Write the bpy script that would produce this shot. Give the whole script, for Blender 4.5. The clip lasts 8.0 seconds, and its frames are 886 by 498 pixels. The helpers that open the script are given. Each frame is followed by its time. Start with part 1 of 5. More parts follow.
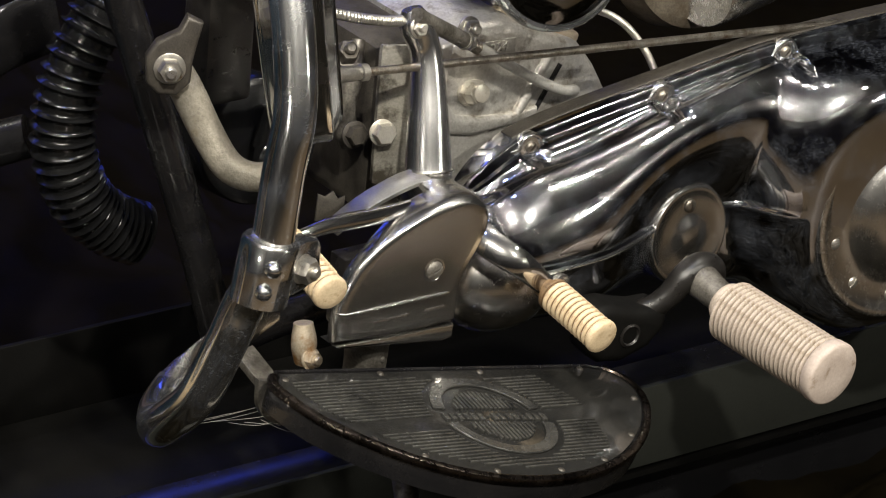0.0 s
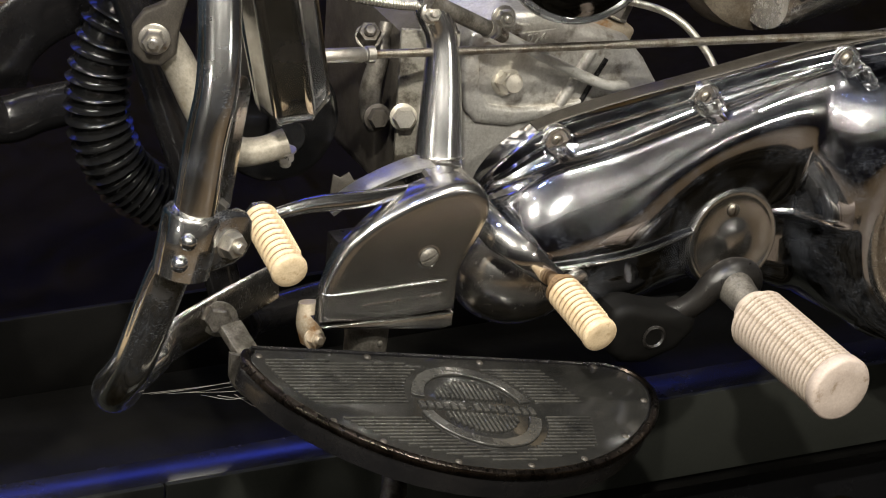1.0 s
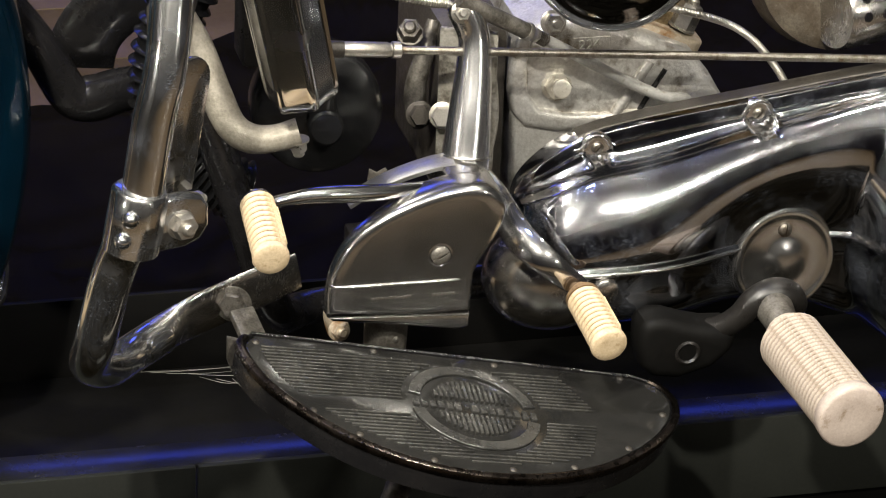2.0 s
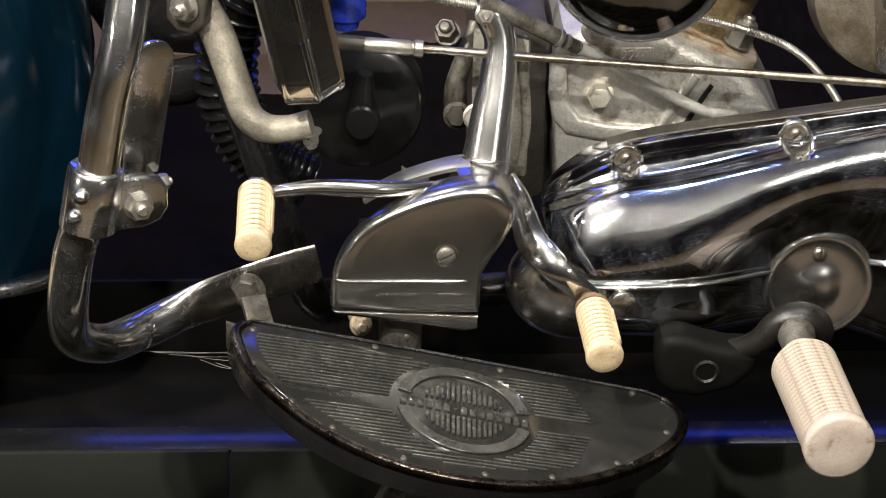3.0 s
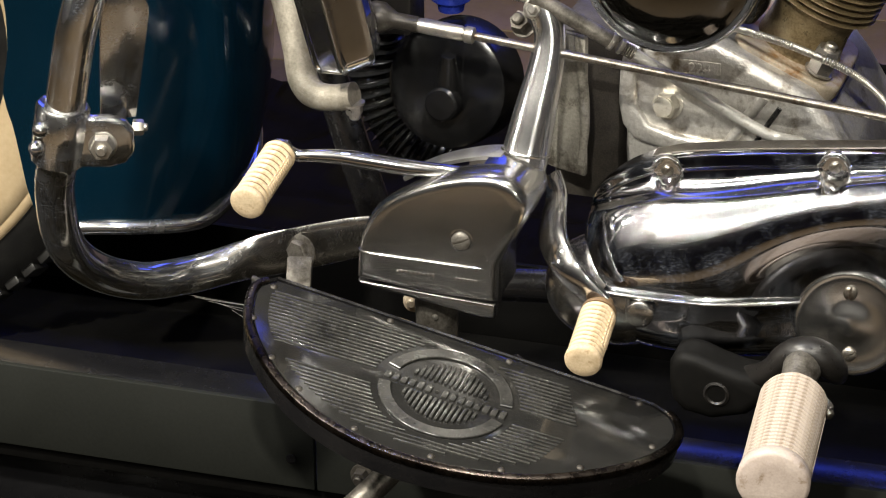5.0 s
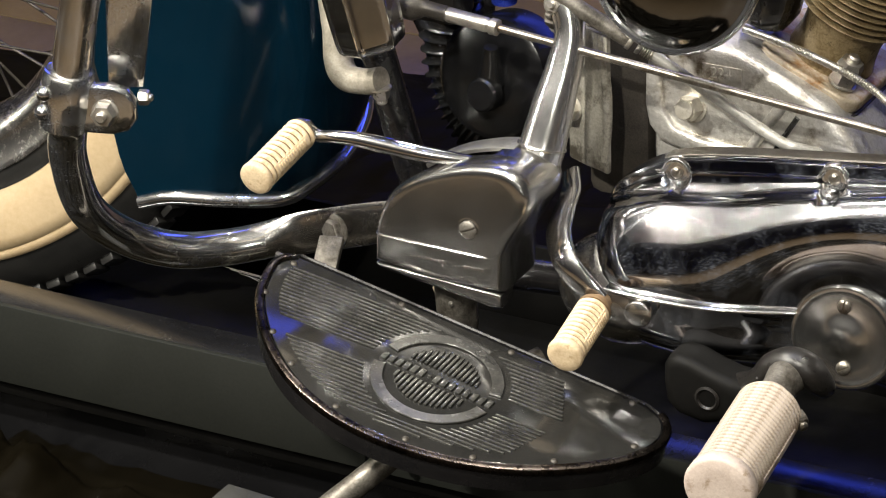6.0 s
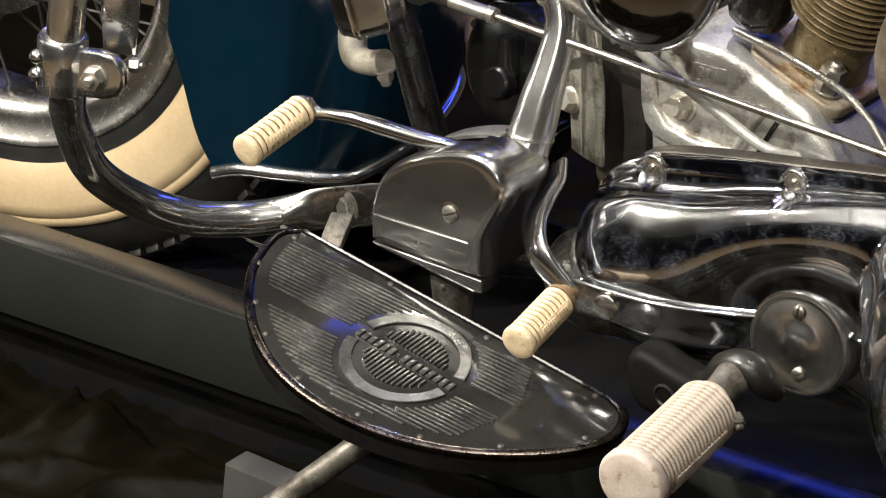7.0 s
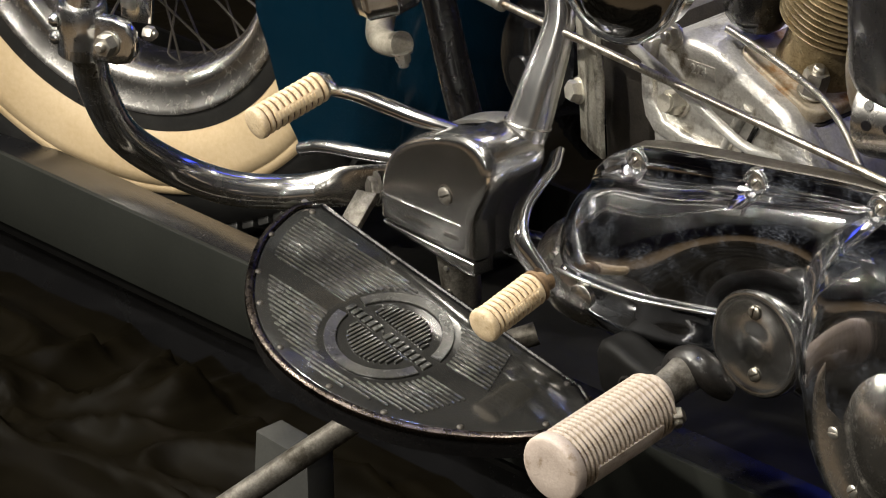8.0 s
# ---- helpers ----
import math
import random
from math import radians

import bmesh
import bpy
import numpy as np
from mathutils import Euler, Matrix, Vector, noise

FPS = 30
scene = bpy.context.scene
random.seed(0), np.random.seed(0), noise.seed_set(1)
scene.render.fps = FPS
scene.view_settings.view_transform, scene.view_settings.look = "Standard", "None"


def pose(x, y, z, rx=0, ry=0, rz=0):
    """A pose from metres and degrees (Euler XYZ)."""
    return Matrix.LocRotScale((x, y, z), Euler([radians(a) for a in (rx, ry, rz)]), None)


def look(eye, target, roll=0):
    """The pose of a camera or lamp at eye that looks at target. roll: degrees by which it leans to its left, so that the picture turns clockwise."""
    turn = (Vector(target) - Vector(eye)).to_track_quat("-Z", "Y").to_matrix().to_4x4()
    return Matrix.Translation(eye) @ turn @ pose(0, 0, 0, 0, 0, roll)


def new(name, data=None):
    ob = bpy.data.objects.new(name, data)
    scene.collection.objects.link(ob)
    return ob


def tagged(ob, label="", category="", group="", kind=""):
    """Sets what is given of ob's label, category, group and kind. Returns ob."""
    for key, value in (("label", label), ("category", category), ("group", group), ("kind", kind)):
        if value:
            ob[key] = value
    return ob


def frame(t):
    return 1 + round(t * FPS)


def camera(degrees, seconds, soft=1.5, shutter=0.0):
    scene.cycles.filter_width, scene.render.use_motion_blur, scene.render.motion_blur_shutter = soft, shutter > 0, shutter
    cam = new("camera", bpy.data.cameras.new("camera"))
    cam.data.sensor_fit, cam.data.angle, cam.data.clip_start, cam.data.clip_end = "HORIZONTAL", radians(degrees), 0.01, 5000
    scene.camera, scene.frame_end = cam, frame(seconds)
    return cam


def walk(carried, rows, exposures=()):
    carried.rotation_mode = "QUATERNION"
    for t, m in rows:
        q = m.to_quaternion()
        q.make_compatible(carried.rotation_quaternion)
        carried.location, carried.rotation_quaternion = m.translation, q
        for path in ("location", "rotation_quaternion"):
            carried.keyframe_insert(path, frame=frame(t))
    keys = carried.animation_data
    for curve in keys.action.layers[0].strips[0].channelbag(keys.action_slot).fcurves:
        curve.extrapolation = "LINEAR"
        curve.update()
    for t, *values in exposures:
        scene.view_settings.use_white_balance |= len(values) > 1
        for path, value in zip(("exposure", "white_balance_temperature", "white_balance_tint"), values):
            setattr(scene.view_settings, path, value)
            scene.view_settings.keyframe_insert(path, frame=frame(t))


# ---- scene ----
cam = camera(12.9, 8.0, soft=1.1)
# seconds, eye, target, roll: a slow arc round the machine at about 2.8 m
PATH = [
    (0, (-1.6504, -2.1616, 1.7185), (0.0098, 0.0010, 0.4343), 5.04),
    (0.5, (-1.4272, -2.2925, 1.7163), (0.0115, -0.0028, 0.4280), 4.32),
    (1, (-1.1960, -2.4142, 1.7367), (0.0116, -0.0031, 0.4250), 3.88),
    (1.5, (-0.9490, -2.5175, 1.7442), (0.0092, -0.0017, 0.4235), 3.21),
    (2, (-0.6998, -2.5968, 1.7388), (0.0028, 0.0009, 0.4232), 2.45),
    (3.5, (0.0806, -2.6919, 1.7429), (-0.0035, -0.0000, 0.4202), 0.80),
    (4, (0.3292, -2.6787, 1.7442), (-0.0065, -0.0015, 0.4186), 0.44),
    (4.5, (0.5795, -2.6481, 1.7414), (-0.0091, -0.0038, 0.4164), -0.04),
    (6, (1.3244, -2.4286, 1.7283), (-0.0156, -0.0165, 0.4057), -1.60),
    (6.5, (1.5703, -2.3056, 1.7192), (-0.0085, -0.0172, 0.4002), -2.13),
    (7, (1.7950, -2.1697, 1.7092), (0.0007, -0.0153, 0.3940), -2.62),
    (7.5, (2.0133, -2.0141, 1.6874), (0.0066, -0.0146, 0.3874), -3.09),
    (8, (2.2062, -1.8404, 1.6794), (0.0093, -0.0168, 0.3807), -3.55),
]
walk(cam, [(t, look(e, a, r)) for t, e, a, r in PATH], [(0.0, 0.06), (2.0, 0.31), (4.5, 0.29), (6.0, 0.58), (7.0, 0.49), (8.0, 0.26)])

# ---- world and lights ----
world = bpy.data.worlds.new("world")
scene.world = world
world.use_nodes = True
world.node_tree.nodes["Background"].inputs[0].default_value = (0.02, 0.018, 0.016, 1)
world.node_tree.nodes["Background"].inputs[1].default_value = 0.3


def area_lamp(name, eye, target, size, watts, colour, size_y=None):
    data = bpy.data.lights.new(name, "AREA")
    data.shape = "RECTANGLE" if size_y else "DISK"
    data.size = size
    if size_y:
        data.size_y = size_y
    data.energy = watts
    data.color = colour
    data.spread = radians(140)
    ob = new(name, data)
    ob.matrix_world = look(eye, target)
    return ob


WARM = (1.0, 0.95, 0.84)
SPOTS = [
    ((-1.25, -2.2, 3.1), 0.12, 74),
    ((-2.6, -1.2, 3.1), 0.14, 16),
    ((-0.82, 1.76, 3.1), 0.12, 6),
    ((0.9, 2.3, 3.1), 0.15, 2),
]
LOW = [
    ((-3.8, -1.85, 1.44), 0.14, 9),
    ((2.15, -3.25, 1.62), 0.14, 7),
]
PANELS = [
    ((0.55, -3.0, 3.1), 0.12, 40),
    ((1.5, -1.6, 3.1), 0.12, 5),
    ((-1.25, -0.6, 3.1), 0.12, 26),
    ((0.8, -0.4, 3.1), 0.12, 14),
]
for eye, size, watts in SPOTS + PANELS + LOW:
    area_lamp("spot_light", eye, (0.05, 0.05, 0.4), size, watts, WARM)
area_lamp("blue_spot", (-0.25, -0.5, 3.1), (0.05, 0.05, 0.4), 0.12, 4, (0.30, 0.42, 1.0))
# ---- materials ----


def shader(name):
    m = bpy.data.materials.new(name)
    m.use_nodes = True
    return m, m.node_tree.nodes, m.node_tree.links, m.node_tree.nodes["Principled BSDF"]


def ramp(nodes, links, source, stops):
    r = nodes.new("ShaderNodeValToRGB")
    while len(r.color_ramp.elements) < len(stops):
        r.color_ramp.elements.new(0.5)
    for e, (p, c) in zip(r.color_ramp.elements, stops):
        e.position = p
        e.color = (*c, 1) if len(c) == 3 else c
    links.new(source, r.inputs[0])
    return r.outputs[0]


def noise_tex(nodes, links, coord, scale, detail=6, rough=0.6):
    n = nodes.new("ShaderNodeTexNoise")
    n.inputs["Scale"].default_value = scale
    n.inputs["Detail"].default_value = detail
    n.inputs["Roughness"].default_value = rough
    links.new(coord, n.inputs["Vector"])
    return n.outputs["Fac"]


def grey(v):
    return (v, v, v)


def surface(name, dark, light, rough=(0.3, 0.5), metal=0.0, scale=40, fine=400, bump=0.1, bump_dist=0.001, stain=None, stain_scale=14,
            stain_at=(0.55, 0.7), coat=0.0, spec=0.5, stretch=None):
    """Two colours mixed by a broad and a fine noise, roughness by another, relief, and stains with edges of their own."""
    m, nodes, links, bsdf = shader(name)
    tc = nodes.new("ShaderNodeTexCoord")
    coord = tc.outputs["Object"]
    if stretch:
        mp = nodes.new("ShaderNodeMapping")
        mp.inputs["Scale"].default_value = stretch
        links.new(coord, mp.inputs["Vector"])
        coord = mp.outputs["Vector"]
    broad = noise_tex(nodes, links, coord, scale, 4)
    grain = noise_tex(nodes, links, coord, fine, 3)
    mix = nodes.new("ShaderNodeMath")
    mix.operation = "MULTIPLY_ADD"
    mix.inputs[1].default_value = 0.55
    links.new(broad, mix.inputs[0])
    half = nodes.new("ShaderNodeMath")
    half.operation = "MULTIPLY"
    half.inputs[1].default_value = 0.45
    links.new(grain, half.inputs[0])
    links.new(half.outputs[0], mix.inputs[2])
    colour = ramp(nodes, links, mix.outputs[0], [(0.35, dark), (0.65, light)])
    if stain:
        sn = noise_tex(nodes, links, coord, stain_scale, 8, 0.7)
        mask = ramp(nodes, links, sn, [(stain_at[0], grey(0)), (stain_at[1], grey(1))])
        mx = nodes.new("ShaderNodeMix")
        mx.data_type = "RGBA"
        links.new(mask, mx.inputs["Factor"])
        links.new(colour, mx.inputs["A"])
        mx.inputs["B"].default_value = (*stain, 1)
        colour = mx.outputs["Result"]
    links.new(colour, bsdf.inputs["Base Color"])
    rr = noise_tex(nodes, links, coord, scale * 2.3, 8, 0.7)
    links.new(ramp(nodes, links, rr, [(0.3, grey(rough[0])), (0.7, grey(rough[1]))]), bsdf.inputs["Roughness"])
    bsdf.inputs["Metallic"].default_value = metal
    bsdf.inputs["Coat Weight"].default_value = coat
    bsdf.inputs["Coat Roughness"].default_value = 0.08
    bsdf.inputs["Specular IOR Level"].default_value = spec
    if bump:
        b = nodes.new("ShaderNodeBump")
        b.inputs["Strength"].default_value = bump
        b.inputs["Distance"].default_value = bump_dist
        links.new(mix.outputs[0], b.inputs["Height"])
        links.new(b.outputs["Normal"], bsdf.inputs["Normal"])
    return m


CHROME = surface("old_chrome", (0.66, 0.66, 0.65), (0.76, 0.75, 0.73), (0.05, 0.12), 1.0, 25, 900, 0.0)
CHROME_WORN = surface("scratched_chrome", (0.42, 0.42, 0.44), (0.52, 0.52, 0.54), (0.03, 0.07), 1.0, 25, 900, 0.0)
CHROME_DULL = surface("dull_chrome", (0.56, 0.54, 0.51), (0.68, 0.66, 0.63), (0.15, 0.27), 1.0, 40, 700, 0.0)
SATIN = surface("satin_plated_steel", (0.62, 0.61, 0.60), (0.76, 0.75, 0.74), (0.05, 0.13), 1.0, 30, 800, 0.0)
STEEL = surface("zinc_steel", (0.36, 0.34, 0.30), (0.58, 0.55, 0.50), (0.25, 0.45), 0.9, 80, 900, 0.15, 0.0006, stain=(0.22, 0.15, 0.08), stain_scale=60,
                stain_at=(0.60, 0.75))
ALLOY = surface("cast_alloy", (0.50, 0.48, 0.44), (0.76, 0.74, 0.70), (0.30, 0.48), 0.72, 34, 420, 0.8, 0.0014, stain=(0.20, 0.165, 0.12), stain_scale=34,
                stain_at=(0.53, 0.68))
RUSTY = surface("rust_stained_alloy", (0.40, 0.33, 0.235), (0.58, 0.50, 0.39), (0.4, 0.65), 0.4, 40, 600, 0.4, 0.001, stain=(0.27, 0.135, 0.04), stain_scale=34,
                stain_at=(0.50, 0.64))
# dark for oily steel, and for painted shade on bracket ear and inner block
DARK_STEEL = surface("dark_oily_shaded_steel", (0.035, 0.031, 0.027), (0.085, 0.075, 0.062), (0.3, 0.55), 0.4, 50, 800, 0.3, 0.001)
BLACK_PAINT = surface("black_enamel", (0.006, 0.006, 0.007), (0.014, 0.013, 0.013), (0.16, 0.34), 0.0, 20, 500, 0.05, 0.0006, coat=0.3)
BLACK_RUBBER = surface("black_rubber", (0.013, 0.013, 0.013), (0.030, 0.029, 0.027), (0.26, 0.48), 0.0, 30, 700, 0.2, 0.0005, stain=(0.055, 0.051, 0.045),
                       stain_scale=55, stain_at=(0.60, 0.78))
HOSE_BLACK = surface("hose_black", (0.004, 0.004, 0.0045), (0.009, 0.009, 0.009), (0.16, 0.28), 0.0, 30, 500, 0.1, 0.0004)
CREAM = surface("cream_rubber", (0.58, 0.44, 0.27), (0.74, 0.60, 0.40), (0.45, 0.65), 0.0, 60, 600, 0.3, 0.0007, stain=(0.27, 0.16, 0.07), stain_scale=75,
                stain_at=(0.53, 0.70))
CREAM_END = surface("worn_cream_end", (0.50, 0.37, 0.22), (0.72, 0.58, 0.39), (0.45, 0.65), 0.0, 110, 500, 0.5, 0.0010, stain=(0.34, 0.21, 0.10), stain_scale=95,
                    stain_at=(0.58, 0.70))
IVORY_END = surface("worn_white_end", (0.42, 0.34, 0.29), (0.55, 0.465, 0.405), (0.45, 0.65), 0.0, 90, 500, 0.5, 0.0010, stain=(0.26, 0.19, 0.13), stain_scale=70,
                    stain_at=(0.58, 0.70))
IVORY = surface("white_rubber", (0.35, 0.285, 0.230), (0.53, 0.455, 0.385), (0.45, 0.65), 0.0, 60, 600, 0.3, 0.0007, stain=(0.19, 0.135, 0.085), stain_scale=55,
                stain_at=(0.51, 0.66))
WHITEWALL = surface("whitewall_rubber", (0.51, 0.375, 0.212), (0.60, 0.462, 0.285), (0.5, 0.7), 0.0, 12, 200, 0.08, 0.0006, stain=(0.5, 0.38, 0.22), stain_scale=18,
                    stain_at=(0.66, 0.85))
TEAL = surface("teal_enamel", (0.0012, 0.0106, 0.0205), (0.0016, 0.0140, 0.0270), (0.08, 0.16), 0.0, 8, 900, 0.01, 0.0003, coat=0.6)
RAIL_GREY = surface("satin_grey_paint", (0.0134, 0.0143, 0.0123), (0.0190, 0.0201, 0.0172), (0.52, 0.68), 0.0, 6, 300, 0.08, 0.0004, spec=0.14)
RIB_RUBBER = surface("worn_rib_rubber", (0.026, 0.0255, 0.024), (0.060, 0.058, 0.052), (0.16, 0.34), 0.0, 40, 700, 0.2, 0.0005, stain=(0.012, 0.012, 0.012), stain_scale=35,
                     stain_at=(0.50, 0.70))
MAT_RUBBER = surface("speckled_mat_rubber", (0.011, 0.011, 0.0103), (0.025, 0.024, 0.022), (0.07, 0.16), 0.0, 24, 500, 0.06, 0.0005, spec=1.0, stain=(0.26, 0.24, 0.20), stain_scale=230,
                     stain_at=(0.735, 0.77))
WEB = surface("grey_cobweb", (0.20, 0.19, 0.17), (0.32, 0.30, 0.27), (0.7, 0.9), 0.0, 60, 600, 0.0)
FOOT_GREY = surface("flat_grey_steel", (0.040, 0.040, 0.037), (0.056, 0.056, 0.052), (0.5, 0.7), 0.0, 12, 300, 0.1, 0.0005, spec=0.2)
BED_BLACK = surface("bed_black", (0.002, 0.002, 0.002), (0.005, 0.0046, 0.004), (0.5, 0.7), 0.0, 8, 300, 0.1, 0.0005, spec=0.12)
BLUE_GLOW, _n, _l, _b = shader("blue_light")
_b.inputs["Base Color"].default_value = (0.02, 0.03, 0.2, 1)
_b.inputs["Emission Color"].default_value = (0.06, 0.10, 1.0, 1)
_b.inputs["Emission Strength"].default_value = 2.5
CHANNEL_BLACK = surface("channel_black", (0.005, 0.005, 0.006), (0.010, 0.010, 0.011), (0.20, 0.30), 0.0, 8, 300, 0.05, 0.0005, spec=1.0)
CLOTH = surface("black_satin_cloth", (0.0027, 0.0021, 0.0011), (0.0047, 0.0037, 0.0020), (0.40, 0.52), 0.0, 20, 1200, 0.06, 0.0004, spec=0.025)
FLOORING = surface("brown_floor", (0.058, 0.038, 0.019), (0.088, 0.060, 0.031), (0.35, 0.55), 0.0, 5, 120, 0.1, 0.001)
WALL_PAINT = surface("dim_wall", (0.030, 0.030, 0.034), (0.042, 0.041, 0.047), (0.7, 0.9), 0.0, 2, 60, 0.1, 0.001)
CEILING_PAINT = surface("dim_ceiling", (0.018, 0.018, 0.019), (0.026, 0.025, 0.026), (0.8, 0.9), 0.0, 2, 60, 0.1, 0.001)
# blue light on the metal cap, put into its base colour
BLUE_LIT = surface("blue_lit_metal", (0.02, 0.04, 0.35), (0.03, 0.06, 0.5), (0.2, 0.35), 0.0, 30, 300, 0.05, 0.0005)
COPPER = surface("copper_rim", (0.035, 0.029, 0.025), (0.17, 0.14, 0.12), (0.20, 0.38), 1.0, 60, 900, 0.2, 0.0006, stain=(0.03, 0.024, 0.02), stain_scale=30,
                 stain_at=(0.45, 0.60))
PALE_CAST = surface("pale_rough_casting", (0.19, 0.17, 0.135), (0.35, 0.32, 0.265), (0.42, 0.62), 0.35, 90, 420, 0.7, 0.0014, stain=(0.20, 0.16, 0.10), stain_scale=70,
                    stain_at=(0.58, 0.74))
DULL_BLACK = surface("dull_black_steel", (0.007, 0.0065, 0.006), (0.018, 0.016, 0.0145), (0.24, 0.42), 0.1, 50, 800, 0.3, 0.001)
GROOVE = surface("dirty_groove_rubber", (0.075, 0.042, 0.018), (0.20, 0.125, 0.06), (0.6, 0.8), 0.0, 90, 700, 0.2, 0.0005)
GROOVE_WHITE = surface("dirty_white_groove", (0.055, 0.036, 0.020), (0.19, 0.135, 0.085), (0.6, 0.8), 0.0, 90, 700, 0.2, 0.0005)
GREASY = surface("greasy_dark_alloy", (0.10, 0.092, 0.078), (0.26, 0.24, 0.21), (0.35, 0.55), 0.6, 60, 500, 0.4, 0.001, stain=(0.05, 0.042, 0.032), stain_scale=40,
                 stain_at=(0.48, 0.64))
ROD_STEEL = surface("tarnished_rod", (0.17, 0.15, 0.125), (0.42, 0.39, 0.34), (0.25, 0.45), 0.95, 90, 700, 0.1, 0.0005, stain=(0.13, 0.085, 0.05), stain_scale=60,
                    stain_at=(0.52, 0.68))
BROWN_DIRT = surface("brown_oily_casting", (0.065, 0.053, 0.040), (0.165, 0.14, 0.105), (0.35, 0.6), 0.15, 40, 500, 0.4, 0.001, stain=(0.06, 0.042, 0.026), stain_scale=25,
                     stain_at=(0.48, 0.64))
BOLT_BRIGHT = surface("bright_plated_bolt", (0.62, 0.58, 0.50), (0.82, 0.78, 0.69), (0.28, 0.42), 0.75, 80, 700, 0.15, 0.0006, stain=(0.40, 0.33, 0.23), stain_scale=90,
                      stain_at=(0.56, 0.70))
GOLD_CAST = surface("greasy_golden_casting", (0.17, 0.120, 0.055), (0.42, 0.335, 0.20), (0.24, 0.42), 0.55, 45, 500, 0.4, 0.001, stain=(0.07, 0.042, 0.016), stain_scale=40)


BRUSHED = surface("brushed_plated_steel", (0.70, 0.69, 0.68), (0.80, 0.79, 0.78), (0.15, 0.23), 1.0, 30, 800, 0.0)

DARK_CHROME = surface("smoked_chrome", (0.50, 0.50, 0.50), (0.62, 0.62, 0.61), (0.05, 0.12), 1.0, 25, 900, 0.0)


WING = surface("stained_casting_wing", (0.20, 0.185, 0.155), (0.38, 0.36, 0.31), (0.45, 0.65), 0.3, 45, 500, 0.4, 0.001, stain=(0.07, 0.06, 0.045), stain_scale=30,
               stain_at=(0.50, 0.62))
PIPE_GREY = surface("grey_pipe_paint", (0.36, 0.35, 0.33), (0.52, 0.51, 0.48), (0.30, 0.45), 0.35, 60, 600, 0.2, 0.0006, stain=(0.24, 0.20, 0.15), stain_scale=70,
                    stain_at=(0.58, 0.72))
HOUSE_PLATE = surface("smooth_dull_plating", (0.50, 0.49, 0.475), (0.60, 0.59, 0.575), (0.15, 0.21), 1.0, 9, 900, 0.0, stain=(0.36, 0.345, 0.32), stain_scale=16, stain_at=(0.55, 0.80))
BOWL_BLACK = surface("black_chrome", (0.15, 0.15, 0.15), (0.21, 0.21, 0.205), (0.05, 0.12), 1.0, 25, 900, 0.0, coat=0.4)
GREY_PLATE = surface("greyed_plating", (0.34, 0.33, 0.31), (0.48, 0.47, 0.44), (0.30, 0.46), 0.9, 40, 700, 0.08, 0.0004, stain=(0.20, 0.18, 0.15), stain_scale=30,
                     stain_at=(0.56, 0.72))


def scratch(m, amount=0.5):
    """Short crossing scratches and pits that scatter the light, laid over a polished metal."""
    nodes, links = m.node_tree.nodes, m.node_tree.links
    bsdf = nodes["Principled BSDF"]
    old = bsdf.inputs["Roughness"].links[0].from_socket
    tc = nodes.new("ShaderNodeTexCoord")
    total = None
    for turn, scale, edge in ((6, (2600, 2600, 150), 0.58), (-35, (2400, 1200, 190), 0.63), (22, (2900, 2900, 130), 0.62)):
        mp = nodes.new("ShaderNodeMapping")
        mp.inputs["Rotation"].default_value = (0, radians(turn), 0)
        mp.inputs["Scale"].default_value = scale
        links.new(tc.outputs["Object"], mp.inputs["Vector"])
        f = noise_tex(nodes, links, mp.outputs["Vector"], 1.0, 2, 0.5)
        mask = ramp(nodes, links, f, [(edge - 0.05, grey(0)), (edge + 0.03, grey(1))])
        if total is None:
            total = mask
        else:
            mx = nodes.new("ShaderNodeMath")
            mx.operation = "MAXIMUM"
            links.new(total, mx.inputs[0])
            links.new(mask, mx.inputs[1])
            total = mx.outputs[0]
    patch = ramp(nodes, links, noise_tex(nodes, links, tc.outputs["Object"], 18, 4), [(0.36, grey(0.15)), (0.58, grey(1))])
    mul = nodes.new("ShaderNodeMath")
    mul.operation = "MULTIPLY"
    links.new(total, mul.inputs[0])
    links.new(patch, mul.inputs[1])
    add = nodes.new("ShaderNodeMath")
    add.operation = "MULTIPLY_ADD"
    add.inputs[1].default_value = amount
    links.new(mul.outputs[0], add.inputs[0])
    links.new(old, add.inputs[2])
    links.new(add.outputs[0], bsdf.inputs["Roughness"])


scratch(CHROME_WORN, 0.12)
scratch(CHROME, 0.05)
scratch(CHROME_DULL, 0.06)


